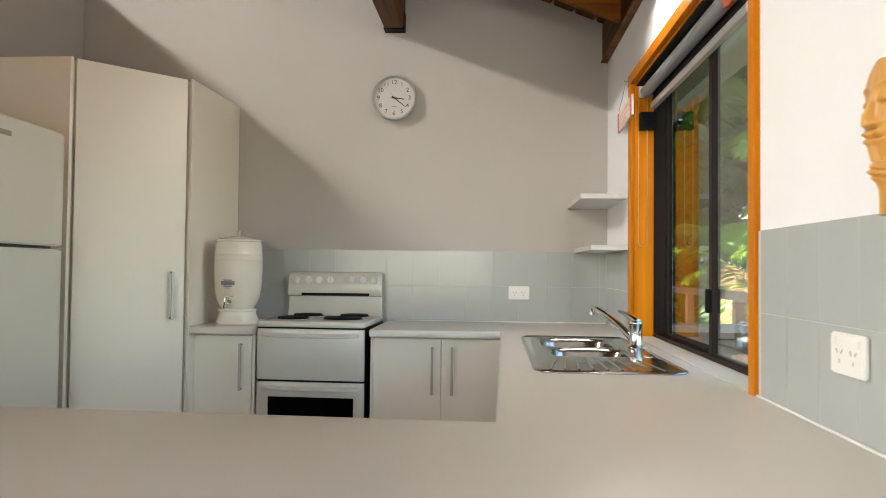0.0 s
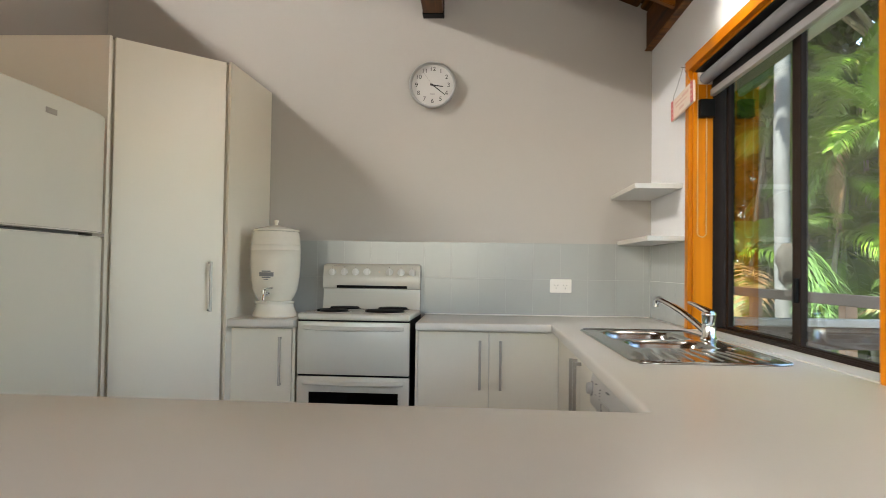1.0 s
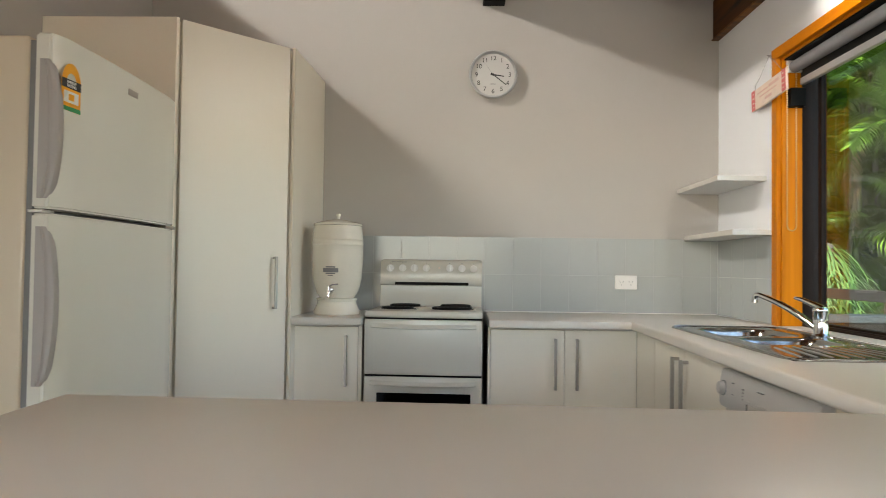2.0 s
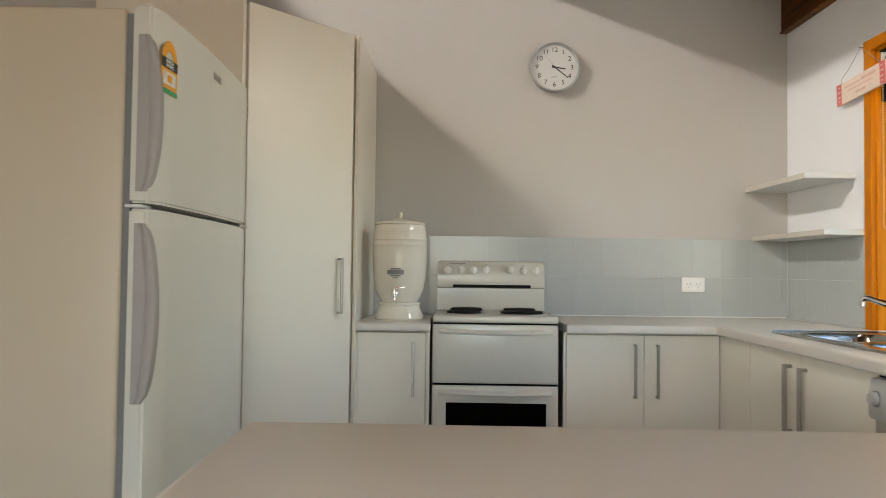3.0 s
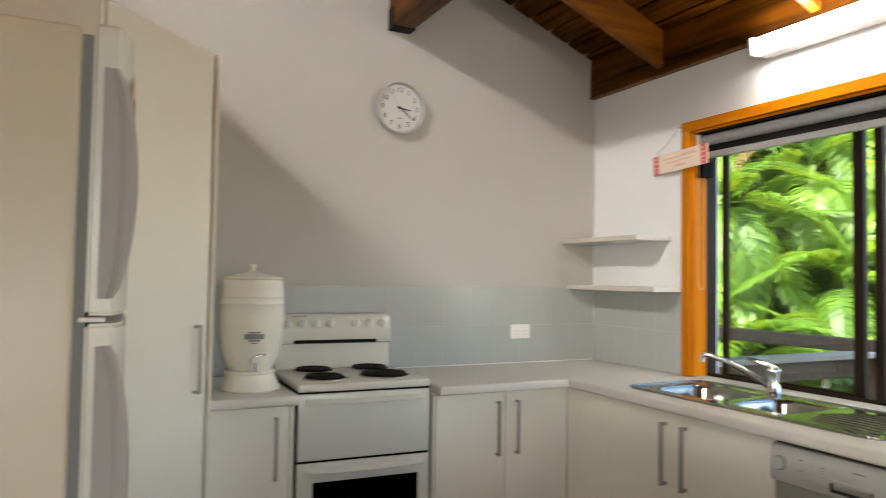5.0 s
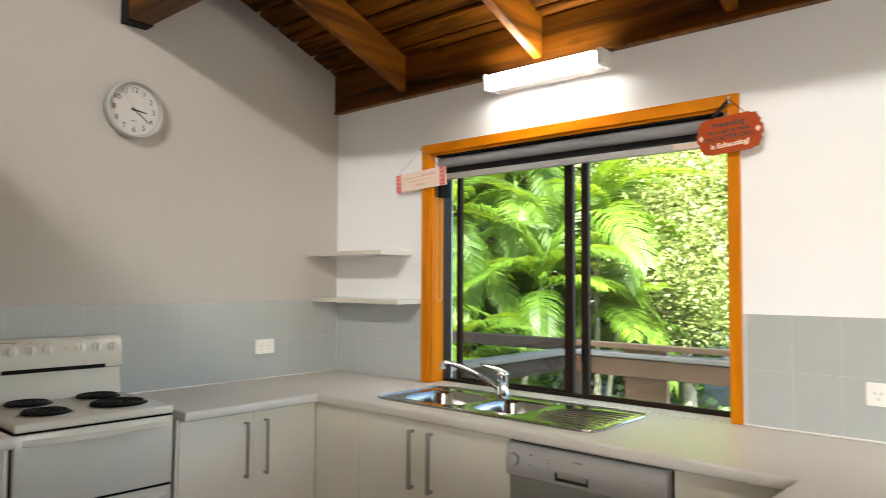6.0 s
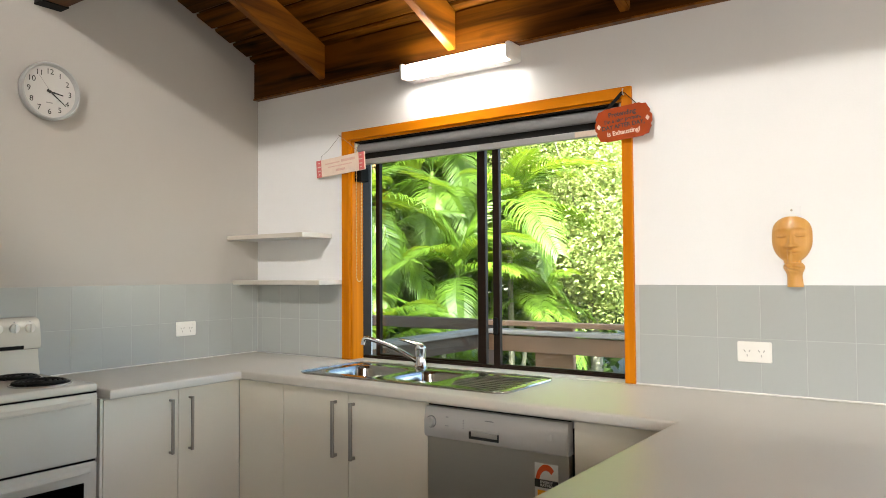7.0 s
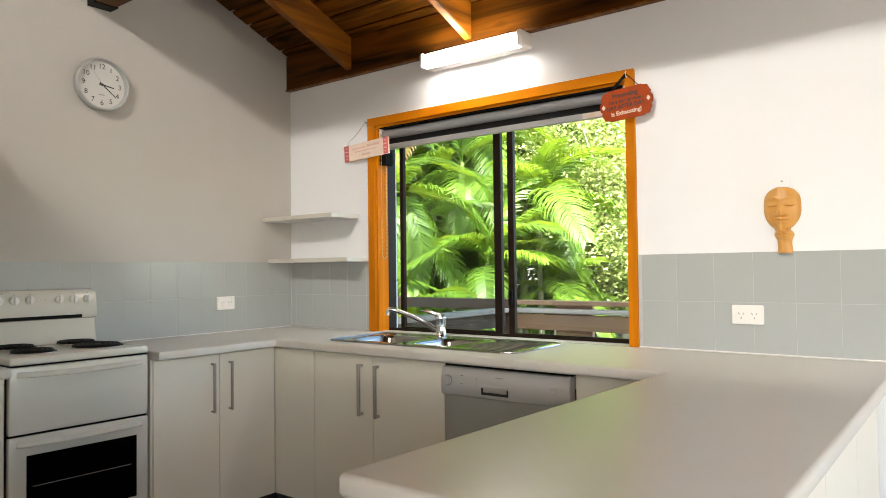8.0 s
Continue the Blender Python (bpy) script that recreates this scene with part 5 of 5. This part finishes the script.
# ---- carved wall mask, one plain mesh ----
bm = bmesh.new()
rows_, cols_ = 110, 56
grid = []
for i in range(rows_ + 1):
    v = i / rows_
    z = 1.530 - v * 0.246
    # outline: oval head that narrows into a flared stem
    if z > 1.368:
        q = (z - 1.450) / 0.0825
        hw = 0.0650 * (max(0.0, 1 - q ** 3.4) ** 0.5 if q > 0 else max(0.0, 1 - abs(q) ** 2.1) ** 0.56)
        hw = max(hw, 0.028 if q < 0 else 0.004)
        mid = 1.086
    else:
        hw = 0.0205 + 0.006 * (1.368 - z) / 0.08 + 0.013 * math.exp(-((z - 1.354) / 0.018) ** 2)
        mid = 1.082 - 0.004 * (1.368 - z) / 0.08
    line = []
    for j in range(cols_ + 1):
        u = j / cols_ * 2 - 1
        dpt = 0.038 * (1 - abs(u) ** 2.4) ** 0.6 if abs(u) < 1 else 0
        if z > 1.368:
            dpt *= 0.55 + 0.45 * max(0, 1 - ((z - 1.450) / 0.095) ** 2)
            yy = u * hw
            wide = 0.0075 + 0.010 * math.exp(-((z - 1.427) / 0.007) ** 2)
            dpt += 0.016 * math.exp(-(yy / wide) ** 2) * max(0, min(1, (1.490 - z) / 0.05)) * (1 if z > 1.423 else max(0, 1 - (1.423 - z) / 0.004))
            for ey in (-0.029, 0.029):
                q_ = (yy - ey) / 0.017
                ball = math.exp(-q_ * q_ - ((z - 1.461) / 0.0085) ** 2)
                dpt -= 0.008 * math.exp(-(q_ / 1.5) ** 2 - ((z - 1.461) / 0.016) ** 2)
                dpt += 0.010 * ball
                slit = 1.456 + 9.0 * (yy - ey) ** 2
                dpt -= 0.006 * math.exp(-q_ * q_ - ((z - slit) / 0.0026) ** 2)
                arch = 1.487 - 8.0 * (yy - ey) ** 2
                dpt += 0.0035 * math.exp(-((yy - ey) / 0.022) ** 2 - ((z - arch) / 0.0038) ** 2)
            dpt += 0.006 * math.exp(-(yy / 0.017) ** 2) * (math.exp(-((z - 1.411) / 0.0042) ** 2) + math.exp(-((z - 1.399) / 0.0042) ** 2))
            dpt -= 0.005 * math.exp(-(yy / 0.019) ** 2 - ((z - 1.405) / 0.0022) ** 2)
            if z < 1.418:
                dpt += 0.011 * math.exp(-(((yy + 0.004) / 0.0065) ** 4)) * min(1, (1.418 - z) / 0.005)
        else:
            yy = u * hw
            dpt = dpt * 0.72 + 0.016 * math.exp(-((z - 1.353) / 0.018) ** 2) * (1 - u * u)
            dpt += 0.0032 * math.sin((z + 0.25 * yy) * 560) * math.exp(-((z - 1.353) / 0.015) ** 2) * (1 - u ** 4)
        line.append(bm.verts.new((WX - 0.001 - max(0.0, dpt), mid - u * hw, z)))
    grid.append(line)
for i in range(rows_):
    for j in range(cols_):
        bm.faces.new((grid[i][j], grid[i][j + 1], grid[i + 1][j + 1], grid[i + 1][j]))
rim_ = [grid[0][j] for j in range(cols_ + 1)] + [grid[i][-1] for i in range(1, rows_ + 1)] + [grid[-1][j] for j in range(cols_ - 1, -1, -1)] + [grid[i][0] for i in range(rows_ - 1, 0, -1)]
bm.faces.new(rim_)
bmesh.ops.recalc_face_normals(bm, faces=bm.faces)
solid("wall_carving", bm, M_CARVE, "light orange-brown carved wooden mask hung on the wall", "carving", smooth=True)
hg = thing("hanger_plate", (WX, 1.084, 1.545), "small white adhesive hook plate above the carving", "hook")
part("plate", box((WX - 0.004, 1.056, 1.505), (WX - 0.0005, 1.112, 1.566), 0.001), M_WALL, hg)
part("screw", cyl((WX - 0.006, 1.085, 1.553), (WX - 0.0035, 1.085, 1.553), 0.004, n=12), M_SATIN, hg)

# ---- outside: verandah rail, ground, palms and trees ----
GZ = -1.3
solid("ground", box((OUT + 0.001, -300, GZ - 0.2), (600, 600, GZ)), M_GROUND, "shaded ground strewn with leaf litter", "ground", "structure")
solid("verandah_deck", box((OUT + 0.001, -3.0, -0.09), (2.36, 9.2, -0.04)), M_DECK, "weathered timber verandah deck", "deck", "structure")
rl = thing("verandah_rail", (2.25, 3.0, 0), "brown timber verandah railing with wide boards", "railing")
# near stretch with a narrow rail over a pale cap and a tan board
part("top_rail", box((2.20, -3.0, 0.966), (2.28, 3.34, 1.000), 0.005), M_DECKTOP, rl)
part("cap_board", box((2.185, -3.0, 0.908), (2.30, 3.34, 0.940), 0.006), M_CAPBOARD, rl, "paler cap board")
part("side_board", box((2.215, -3.0, 0.786), (2.262, 3.34, 0.898), 0.005), M_DECKTOP, rl, "wide brown side board")
# far stretch, and a return towards the house
part("top_rail", box((2.20, 3.42, 0.922), (2.28, 9.2, 1.004), 0.006), M_DECKFAR, rl)
part("return_cap", box((OUT + 0.002, 3.34, 0.905), (2.184, 3.45, 0.940), 0.006), M_CAPBOARD, rl, "paler cap board")
part("return_board", box((OUT + 0.002, 3.372, 0.800), (2.184, 3.415, 0.9045), 0.005), M_DECKFAR, rl, "brown side board")
part("corner_post", box((2.19, 3.34, GZ), (2.30, 3.42, 1.005), 0.006), M_DECK, rl, "dark square post")
part("wide_post", box((2.264, 2.70, GZ), (2.31, 2.99, 0.965), 0.006), M_DECKTOP, rl, "wide tan upright board")
for y in (-1.3, 0.7, 5.3, 7.0, 8.7):
    part("post", box((2.264, y - 0.05, GZ), (2.352, y + 0.05, 0.92), 0.006), M_DECKTOP, rl)
for k in range(5):
    z = 0.06 + k * 0.125
    part("wire", cyl((2.237, -3.0, z), (2.237, 9.2, z), 0.003, n=6), M_GREYINK, rl)


def frond_mesh(name, length, pairs, droop, spread, mat, seed):
    """One feathered palm frond along +x: an arched rib with two rows of narrow folded leaflets."""
    rnd = random.Random(seed)
    bm = bmesh.new()

    def rib(u):
        return Vector((length * (u - 0.16 * droop * u * u), 0, length * (0.42 * u - droop * 0.75 * u * u)))
    add_tube(bm, [rib(k / 10) for k in range(11)], 0.012, 5, 0.003)
    for k in range(pairs):
        u = 0.16 + 0.84 * k / (pairs - 1)
        p = rib(u)
        tang = (rib(min(1, u + 0.02)) - rib(u - 0.02)).normalized()
        size = length * spread * (0.35 + 0.65 * math.sin(math.pi * min(1, 0.12 + 0.92 * u)) ** 0.7)
        for s_ in (-1, 1):
            fwd = 0.45 + 0.75 * u + rnd.uniform(-0.07, 0.07)
            d = (Vector((0, s_, 0)) + tang * fwd + Vector((0, 0, rnd.uniform(0.15, 0.35)))).normalized()
            w = tang * (0.007 + 0.0075 * length / 2)
            hang = rnd.uniform(0.25, 0.55)
            mid_, tip_ = p + d * size * 0.4, p + d * size * 0.75 + Vector((0, 0, -size * hang * 0.35))
            end_ = p + d * size + Vector((0, 0, -size * hang))
            a0, a1 = bm.verts.new(p - w * 0.5), bm.verts.new(p + w * 0.5)
            b0, b1 = bm.verts.new(mid_ - w), bm.verts.new(mid_ + w)
            e0, e1 = bm.verts.new(tip_ - w * 0.8), bm.verts.new(tip_ + w * 0.8)
            c0 = bm.verts.new(end_)
            bm.faces.new((a0, a1, b1, b0))
            bm.faces.new((b0, b1, e1, e0))
            bm.faces.new((e0, e1, c0))
    me = bpy.data.meshes.new(name)
    bm.to_mesh(me)
    bm.free()
    me.materials.append(mat)
    return me


FRONDS = [frond_mesh("frond", 1.7, 78, 0.70, 0.30, M_FROND, 1), frond_mesh("frond", 1.5, 72, 1.00, 0.32, M_FROND, 2), frond_mesh("frond", 1.3, 64, 0.60, 0.32, M_FROND, 3), frond_mesh("frond", 1.6, 74, 1.35, 0.30, M_FROND, 4)]
DRY = frond_mesh("frond", 1.8, 40, 1.5, 0.24, M_DRY, 5)


def palm(x, y, top, seed, leaves=11, lean=0.3, size=1.0):
    """A cane palm: a ringed, slightly bent trunk with a crown of arching fronds."""
    rnd = random.Random(seed)
    t = thing("palm_tree", (x, y, GZ), "slender cane palm with arching sunlit green fronds", "palm tree", "palms in the garden")
    a = rnd.uniform(0, math.tau)
    bend = Vector((math.cos(a), math.sin(a), 0)) * lean
    n = 14
    pts = [Vector((x, y, GZ)) + bend * (k / n) ** 2 + Vector((0, 0, (top - GZ) * k / n)) for k in range(n + 1)]
    part("trunk", tube(pts, 0.055 * size, 9, 0.035 * size), M_TRUNK, t, smooth=True)
    part("crown_shaft", cyl(pts[-1] - Vector((0, 0, 0.5)), pts[-1] + Vector((0, 0, 0.1)), 0.05 * size, 0.03 * size, 10), M_STEM, t, "green crown shaft", True)
    head = pts[-1] - Vector((x, y, GZ))
    turn0 = rnd.uniform(0, math.tau)
    for k in range(leaves + 3):
        me = FRONDS[rnd.randrange(4)] if not (k == leaves + 2 and seed % 4 == 0) else DRY
        ob = new("frond", me)
        ob.parent = t
        tilt = rnd.uniform(-48, 38) if k % 3 else rnd.uniform(30, 66)
        ob.location = head
        ob.rotation_euler = Euler((rnd.uniform(-0.35, 0.35), -radians(tilt), turn0 + k * 2.39996 + rnd.uniform(-0.2, 0.2)))
        sc_ = size * rnd.uniform(0.8, 1.12)
        ob.scale = (sc_, sc_, sc_)
    return t


PALMS = (
    (6.3, 6.7, 1.3, 10), (7.4, 8.0, 2.2, 12), (6.6, 9.6, 2.9, 12), (6.8, 7.5, 2.9, 12), (5.4, 8.6, 0.5, 10), (7.6, 10.6, 1.2, 11),
    (5.0, 11.0, 1.5, 11), (5.8, 12.6, 2.8, 12), (4.2, 12.4, 0.6, 9), (9.2, 9.2, 4.0, 12), (6.4, 14.6, 3.6, 12), (4.6, 15.0, 2.2, 11),
    (9.8, 12.0, 2.2, 11), (8.2, 6.5, 2.3, 12), (7.8, 9.0, 3.5, 12), (6.5, 7.9, 1.7, 12), (8.6, 8.4, 1.6, 11), (7.0, 8.3, 0.9, 12), (8.4, 7.1, 1.2, 11), (10.2, 10.4, 3.4, 11), (3.6, 9.8, 1.2, 8), (8.8, 7.6, 0.3, 10), (3.4, 14.2, 2.9, 11),
    (4.5, 10.2, 2.5, 10), (5.3, 9.5, 3.1, 11), (5.8, 11.3, 4.1, 12), (4.0, 11.8, 3.5, 11), (4.9, 12.9, 4.6, 12), (7.9, 7.5, 3.6, 12), (8.5, 7.0, 2.4, 11), (6.0, 7.3, 0.2, 10), (6.1, 8.7, 3.6, 12), (8.0, 6.25, 0.7, 11), (5.9, 7.9, 2.4, 11),
)
for k, (x, y, top, lv) in enumerate(PALMS):
    palm(x, y, top, 20 + k, lv, 0.35, 1.0 + 0.12 * math.sin(k * 2.1))

# pale smooth trunk with a fern that grows on it
pale = thing("pale_tree_trunk", (2.78, 7.5, GZ), "pale smooth palm trunk dappled by sun", "tree trunk")
part("trunk", tube([(2.78, 7.5, GZ), (2.79, 7.5, 0.5), (2.77, 7.52, 2.4), (2.81, 7.5, 6.5)], 0.09, 18, 0.075), M_PALE, pale, smooth=True)
fern = thing("staghorn_fern", (2.74, 7.3, 1.2), "grey-green staghorn fern clasping the pale trunk", "fern")
rnd = random.Random(9)
bm = bmesh.new()
for k in range(120):
    a = rnd.uniform(-2.0, 0.7)
    d = Vector((math.cos(a), math.sin(a), rnd.uniform(0.0, 0.9))).normalized()
    L = rnd.uniform(0.28, 0.62)
    sdv = d.cross(Vector((0, 0, 1))).normalized()
    p0 = Vector((2.86, 7.40, 1.24 + rnd.uniform(-0.22, 0.16)))
    prev = None
    for j in range(7):
        u = j / 6
        p = p0 + d * L * u + Vector((0, 0, -0.95 * L * u * u))
        w = 0.0105 * (1 - 0.6 * abs(u - 0.6))
        cur = (bm.verts.new(p - sdv * w), bm.verts.new(p + sdv * w))
        if prev:
            bm.faces.new((prev[0], prev[1], cur[1], cur[0]))
        prev = cur
    for s_ in (-1, 1):
        e = prev[0].co.lerp(prev[1].co, 0.5)
        v0, v1, v2 = bm.verts.new(e - sdv * 0.011), bm.verts.new(e + sdv * 0.011), bm.verts.new(e + d * 0.10 + sdv * s_ * 0.07 - Vector((0, 0, 0.14)))
        bm.faces.new((v0, v1, v2))
part("leaf_strap", bm, M_FERN, fern, "forked green straps")
bm = bmesh.new()
bmesh.ops.create_icosphere(bm, subdivisions=3, radius=0.19, matrix=Matrix.Translation((2.84, 7.40, 1.26)) @ Matrix.Diagonal((1, 0.8, 1.15, 1)))
for v in bm.verts:
    v.co += (v.co - Vector((2.84, 7.40, 1.26))) * (0.35 * noise.noise(v.co * 7))
part("shield_mass", bm, M_SHIELD, fern, "pale dry shield leaves", True)


def leaf_cloud(bm, centre, radius, count, size, rnd, squash=0.8):
    """Adds small pointed leaves, gathered in clumps, to bm."""
    clumps = []
    for _ in range(max(5, count // 90)):
        d = Vector((rnd.gauss(0, 1), rnd.gauss(0, 1), rnd.gauss(0, 1))).normalized()
        r = radius * rnd.uniform(0.45, 1.0)
        clumps.append((Vector(centre) + Vector((d.x * r, d.y * r, d.z * r * squash)), radius * rnd.uniform(0.16, 0.36)))
    for _ in range(count):
        c, cr_ = clumps[rnd.randrange(len(clumps))]
        p = c + Vector((rnd.gauss(0, 1), rnd.gauss(0, 1), rnd.gauss(0, 0.7))) * cr_ * 0.6
        d = Vector((rnd.gauss(0, 1), rnd.gauss(0, 1), rnd.gauss(-0.2, 0.6))).normalized()
        s_ = d.cross(Vector((rnd.gauss(0, 1), rnd.gauss(0, 1), 1))).normalized()
        L = size * rnd.uniform(0.6, 1.4)
        w = s_ * L * 0.28
        m_ = p + d * L * 0.5
        bm.faces.new((bm.verts.new(p), bm.verts.new(m_ - w), bm.verts.new(p + d * L), bm.verts.new(m_ + w)))


def tree(x, y, height, radius, seed, count, size, label):
    rnd = random.Random(seed)
    t = thing("garden_tree", (x, y, GZ), label, "tree", "garden trees")
    base = Vector((x, y, GZ))
    fork = base + Vector((rnd.uniform(-0.2, 0.2), rnd.uniform(-0.2, 0.2), height * 0.45))
    bm = tube([base, base.lerp(fork, 0.5) + Vector((0.06, 0.04, 0)), fork], 0.13, 10, 0.09)
    for k in range(6):
        a = k * 1.05 + rnd.uniform(-0.3, 0.3)
        e = fork + Vector((math.cos(a) * radius * 0.7, math.sin(a) * radius * 0.7, rnd.uniform(0.3, 0.5) * height))
        add_tube(bm, [fork, fork.lerp(e, 0.5) + Vector((0, 0, 0.15)), e], 0.06, 7, 0.015)
    part("trunk", bm, M_TRUNK, t, smooth=True)
    bm = bmesh.new()
    leaf_cloud(bm, (x, y, GZ + height * 0.68), radius, count, size, rnd, 1.0)
    part("crown", bm, M_BUSH, t, "crown of many small light green leaves")
    return t


tree(11.0, 6.2, 6.2, 2.3, 3, 18000, 0.095, "broad garden tree with small sunlit leaves")
tree(9.6, 4.6, 4.6, 1.7, 4, 14000, 0.075, "broad garden tree with small sunlit leaves")
tree(12.6, 8.6, 7.5, 2.6, 5, 13000, 0.12, "tall garden tree with small sunlit leaves")
tree(10.0, 5.7, 5.4, 2.0, 6, 17000, 0.08, "broad garden tree with small sunlit leaves")
tree(11.6, 4.9, 7.2, 2.4, 7, 17000, 0.10, "tall garden tree with small sunlit leaves")


def canopy_tree(x, y, seed, ox=0.2, oy=0.1):
    """A tall added tree whose crown, high out of view, shades the palms."""
    rnd = random.Random(seed)
    t = thing("canopy_tree", (x, y, GZ), "tall spreading tree added, its crown out of view, to shade the palms", "tree", "garden trees")
    base, fork = Vector((x, y, GZ)), Vector((x + ox, y + oy, 4.8))
    bm = tube([base, Vector((x + 0.05, y, 1.2)), Vector((x + 0.1 * ox, y + 0.1 * oy, 3.4)), fork], 0.16, 12, 0.11)
    for k in range(7):
        a = k * 0.9 + rnd.uniform(-0.2, 0.2)
        e = fork + Vector((math.cos(a) * 2.4, math.sin(a) * 2.4, rnd.uniform(1.2, 2.6)))
        add_tube(bm, [fork, fork.lerp(e, 0.5) + Vector((0, 0, 0.3)), e], 0.07, 7, 0.02)
    part("trunk", bm, M_TRUNK, t, smooth=True)
    bm = bmesh.new()
    leaf_cloud(bm, (x + ox, y + oy, 7.2), 3.3, 9000, 0.30, rnd, 0.5)
    part("crown", bm, M_FAR, t, "wide dark green crown")


# added for their shadows only; placed so that crowns stay above the window view
canopy_tree(1.0, 9.8, 41, -0.8, -0.4)
canopy_tree(6.2, 11.8, 43)

# dense growth behind, too far to part
rnd = random.Random(77)
bm = bmesh.new()
for k in range(300):
    a = rnd.uniform(radians(6), radians(90))
    r = rnd.uniform(12.5, 19.0)
    leaf_cloud(bm, (r * math.cos(a), 1.5 + r * math.sin(a), rnd.uniform(-1.0, 16.5)), rnd.uniform(1.6, 2.8), 600, 0.32, rnd, 0.9)
solid("far_growth", bm, M_FAR, "dense dark green growth behind the palms", "foliage", "stuff")
bm = bmesh.new()
for k in range(46):
    leaf_cloud(bm, (rnd.uniform(3.4, 9.5), rnd.uniform(3.0, 15.0), GZ + rnd.uniform(0.2, 0.8)), rnd.uniform(0.5, 0.9), 260, 0.16, rnd, 0.7)
solid("undergrowth", bm, M_FAR, "low dark green undergrowth round the palms", "foliage", "stuff")

# ---- tiles, piece by piece ----


def tile_mesh(w, h, d):
    bm = box((-w / 2, -d, 0), (w / 2, 0, h), 0.0006, 1)
    me = bpy.data.meshes.new("tile")
    bm.to_mesh(me)
    bm.free()
    me.materials.append(M_TILE)
    return me


TILES = {}


def lay(parent, at, w, h, turn):
    key = (round(w, 3), round(h, 3))
    if key not in TILES:
        TILES[key] = tile_mesh(w, h, 0.0009)
    ob = new("tile", TILES[key])
    ob.parent = parent
    ob.matrix_basis = Matrix.Translation(at) @ Matrix.Rotation(turn, 4, "Z")


def lay_run(parent, start, stop, first, place, turn, top):
    """Tiles 148 mm wide in two rows from start to stop; first is where a joint lies."""
    pitch = 0.1475
    k = math.floor((start - first) / pitch)
    while first + k * pitch < stop:
        a, b = max(start, first + k * pitch), min(stop, first + (k + 1) * pitch)
        if b - a > 0.02:
            for z0, z1 in ((CZ + 0.002, 1.0965), (1.0985, top)):
                lay(parent, place((a + b) / 2, z0), b - a - 0.0022, z1 - z0, turn)
        k += 1


lay_run(splash_n, -1.537, WX - 0.006, -0.6765, lambda s, z: (s, BY - 0.0046, z), 0.0, 1.293)
lay_run(splash_e, 0.724, 1.651, 0.899, lambda s, z: (WX - 0.0046, s, z), radians(-90), 1.290)
lay_run(splash_c, 3.212, BY - 0.011, 3.385, lambda s, z: (WX - 0.0046, s, z), radians(-90), 1.293)

me = bpy.data.meshes.new("floor_tile")
bm = box((-0.1485, -0.1485, -0.005), (0.1485, 0.1485, 0.0), 0.002, 1)
bm.to_mesh(me)
bm.free()
me.materials.append(M_FLOOR)
for i in range(8):
    for j in range(12):
        ob = new("tile", me)
        ob.parent = floor
        ob.location = (-2.33 + i * 0.3 + 0.0, 0.0 + j * 0.3 + 0.1, 0.0)
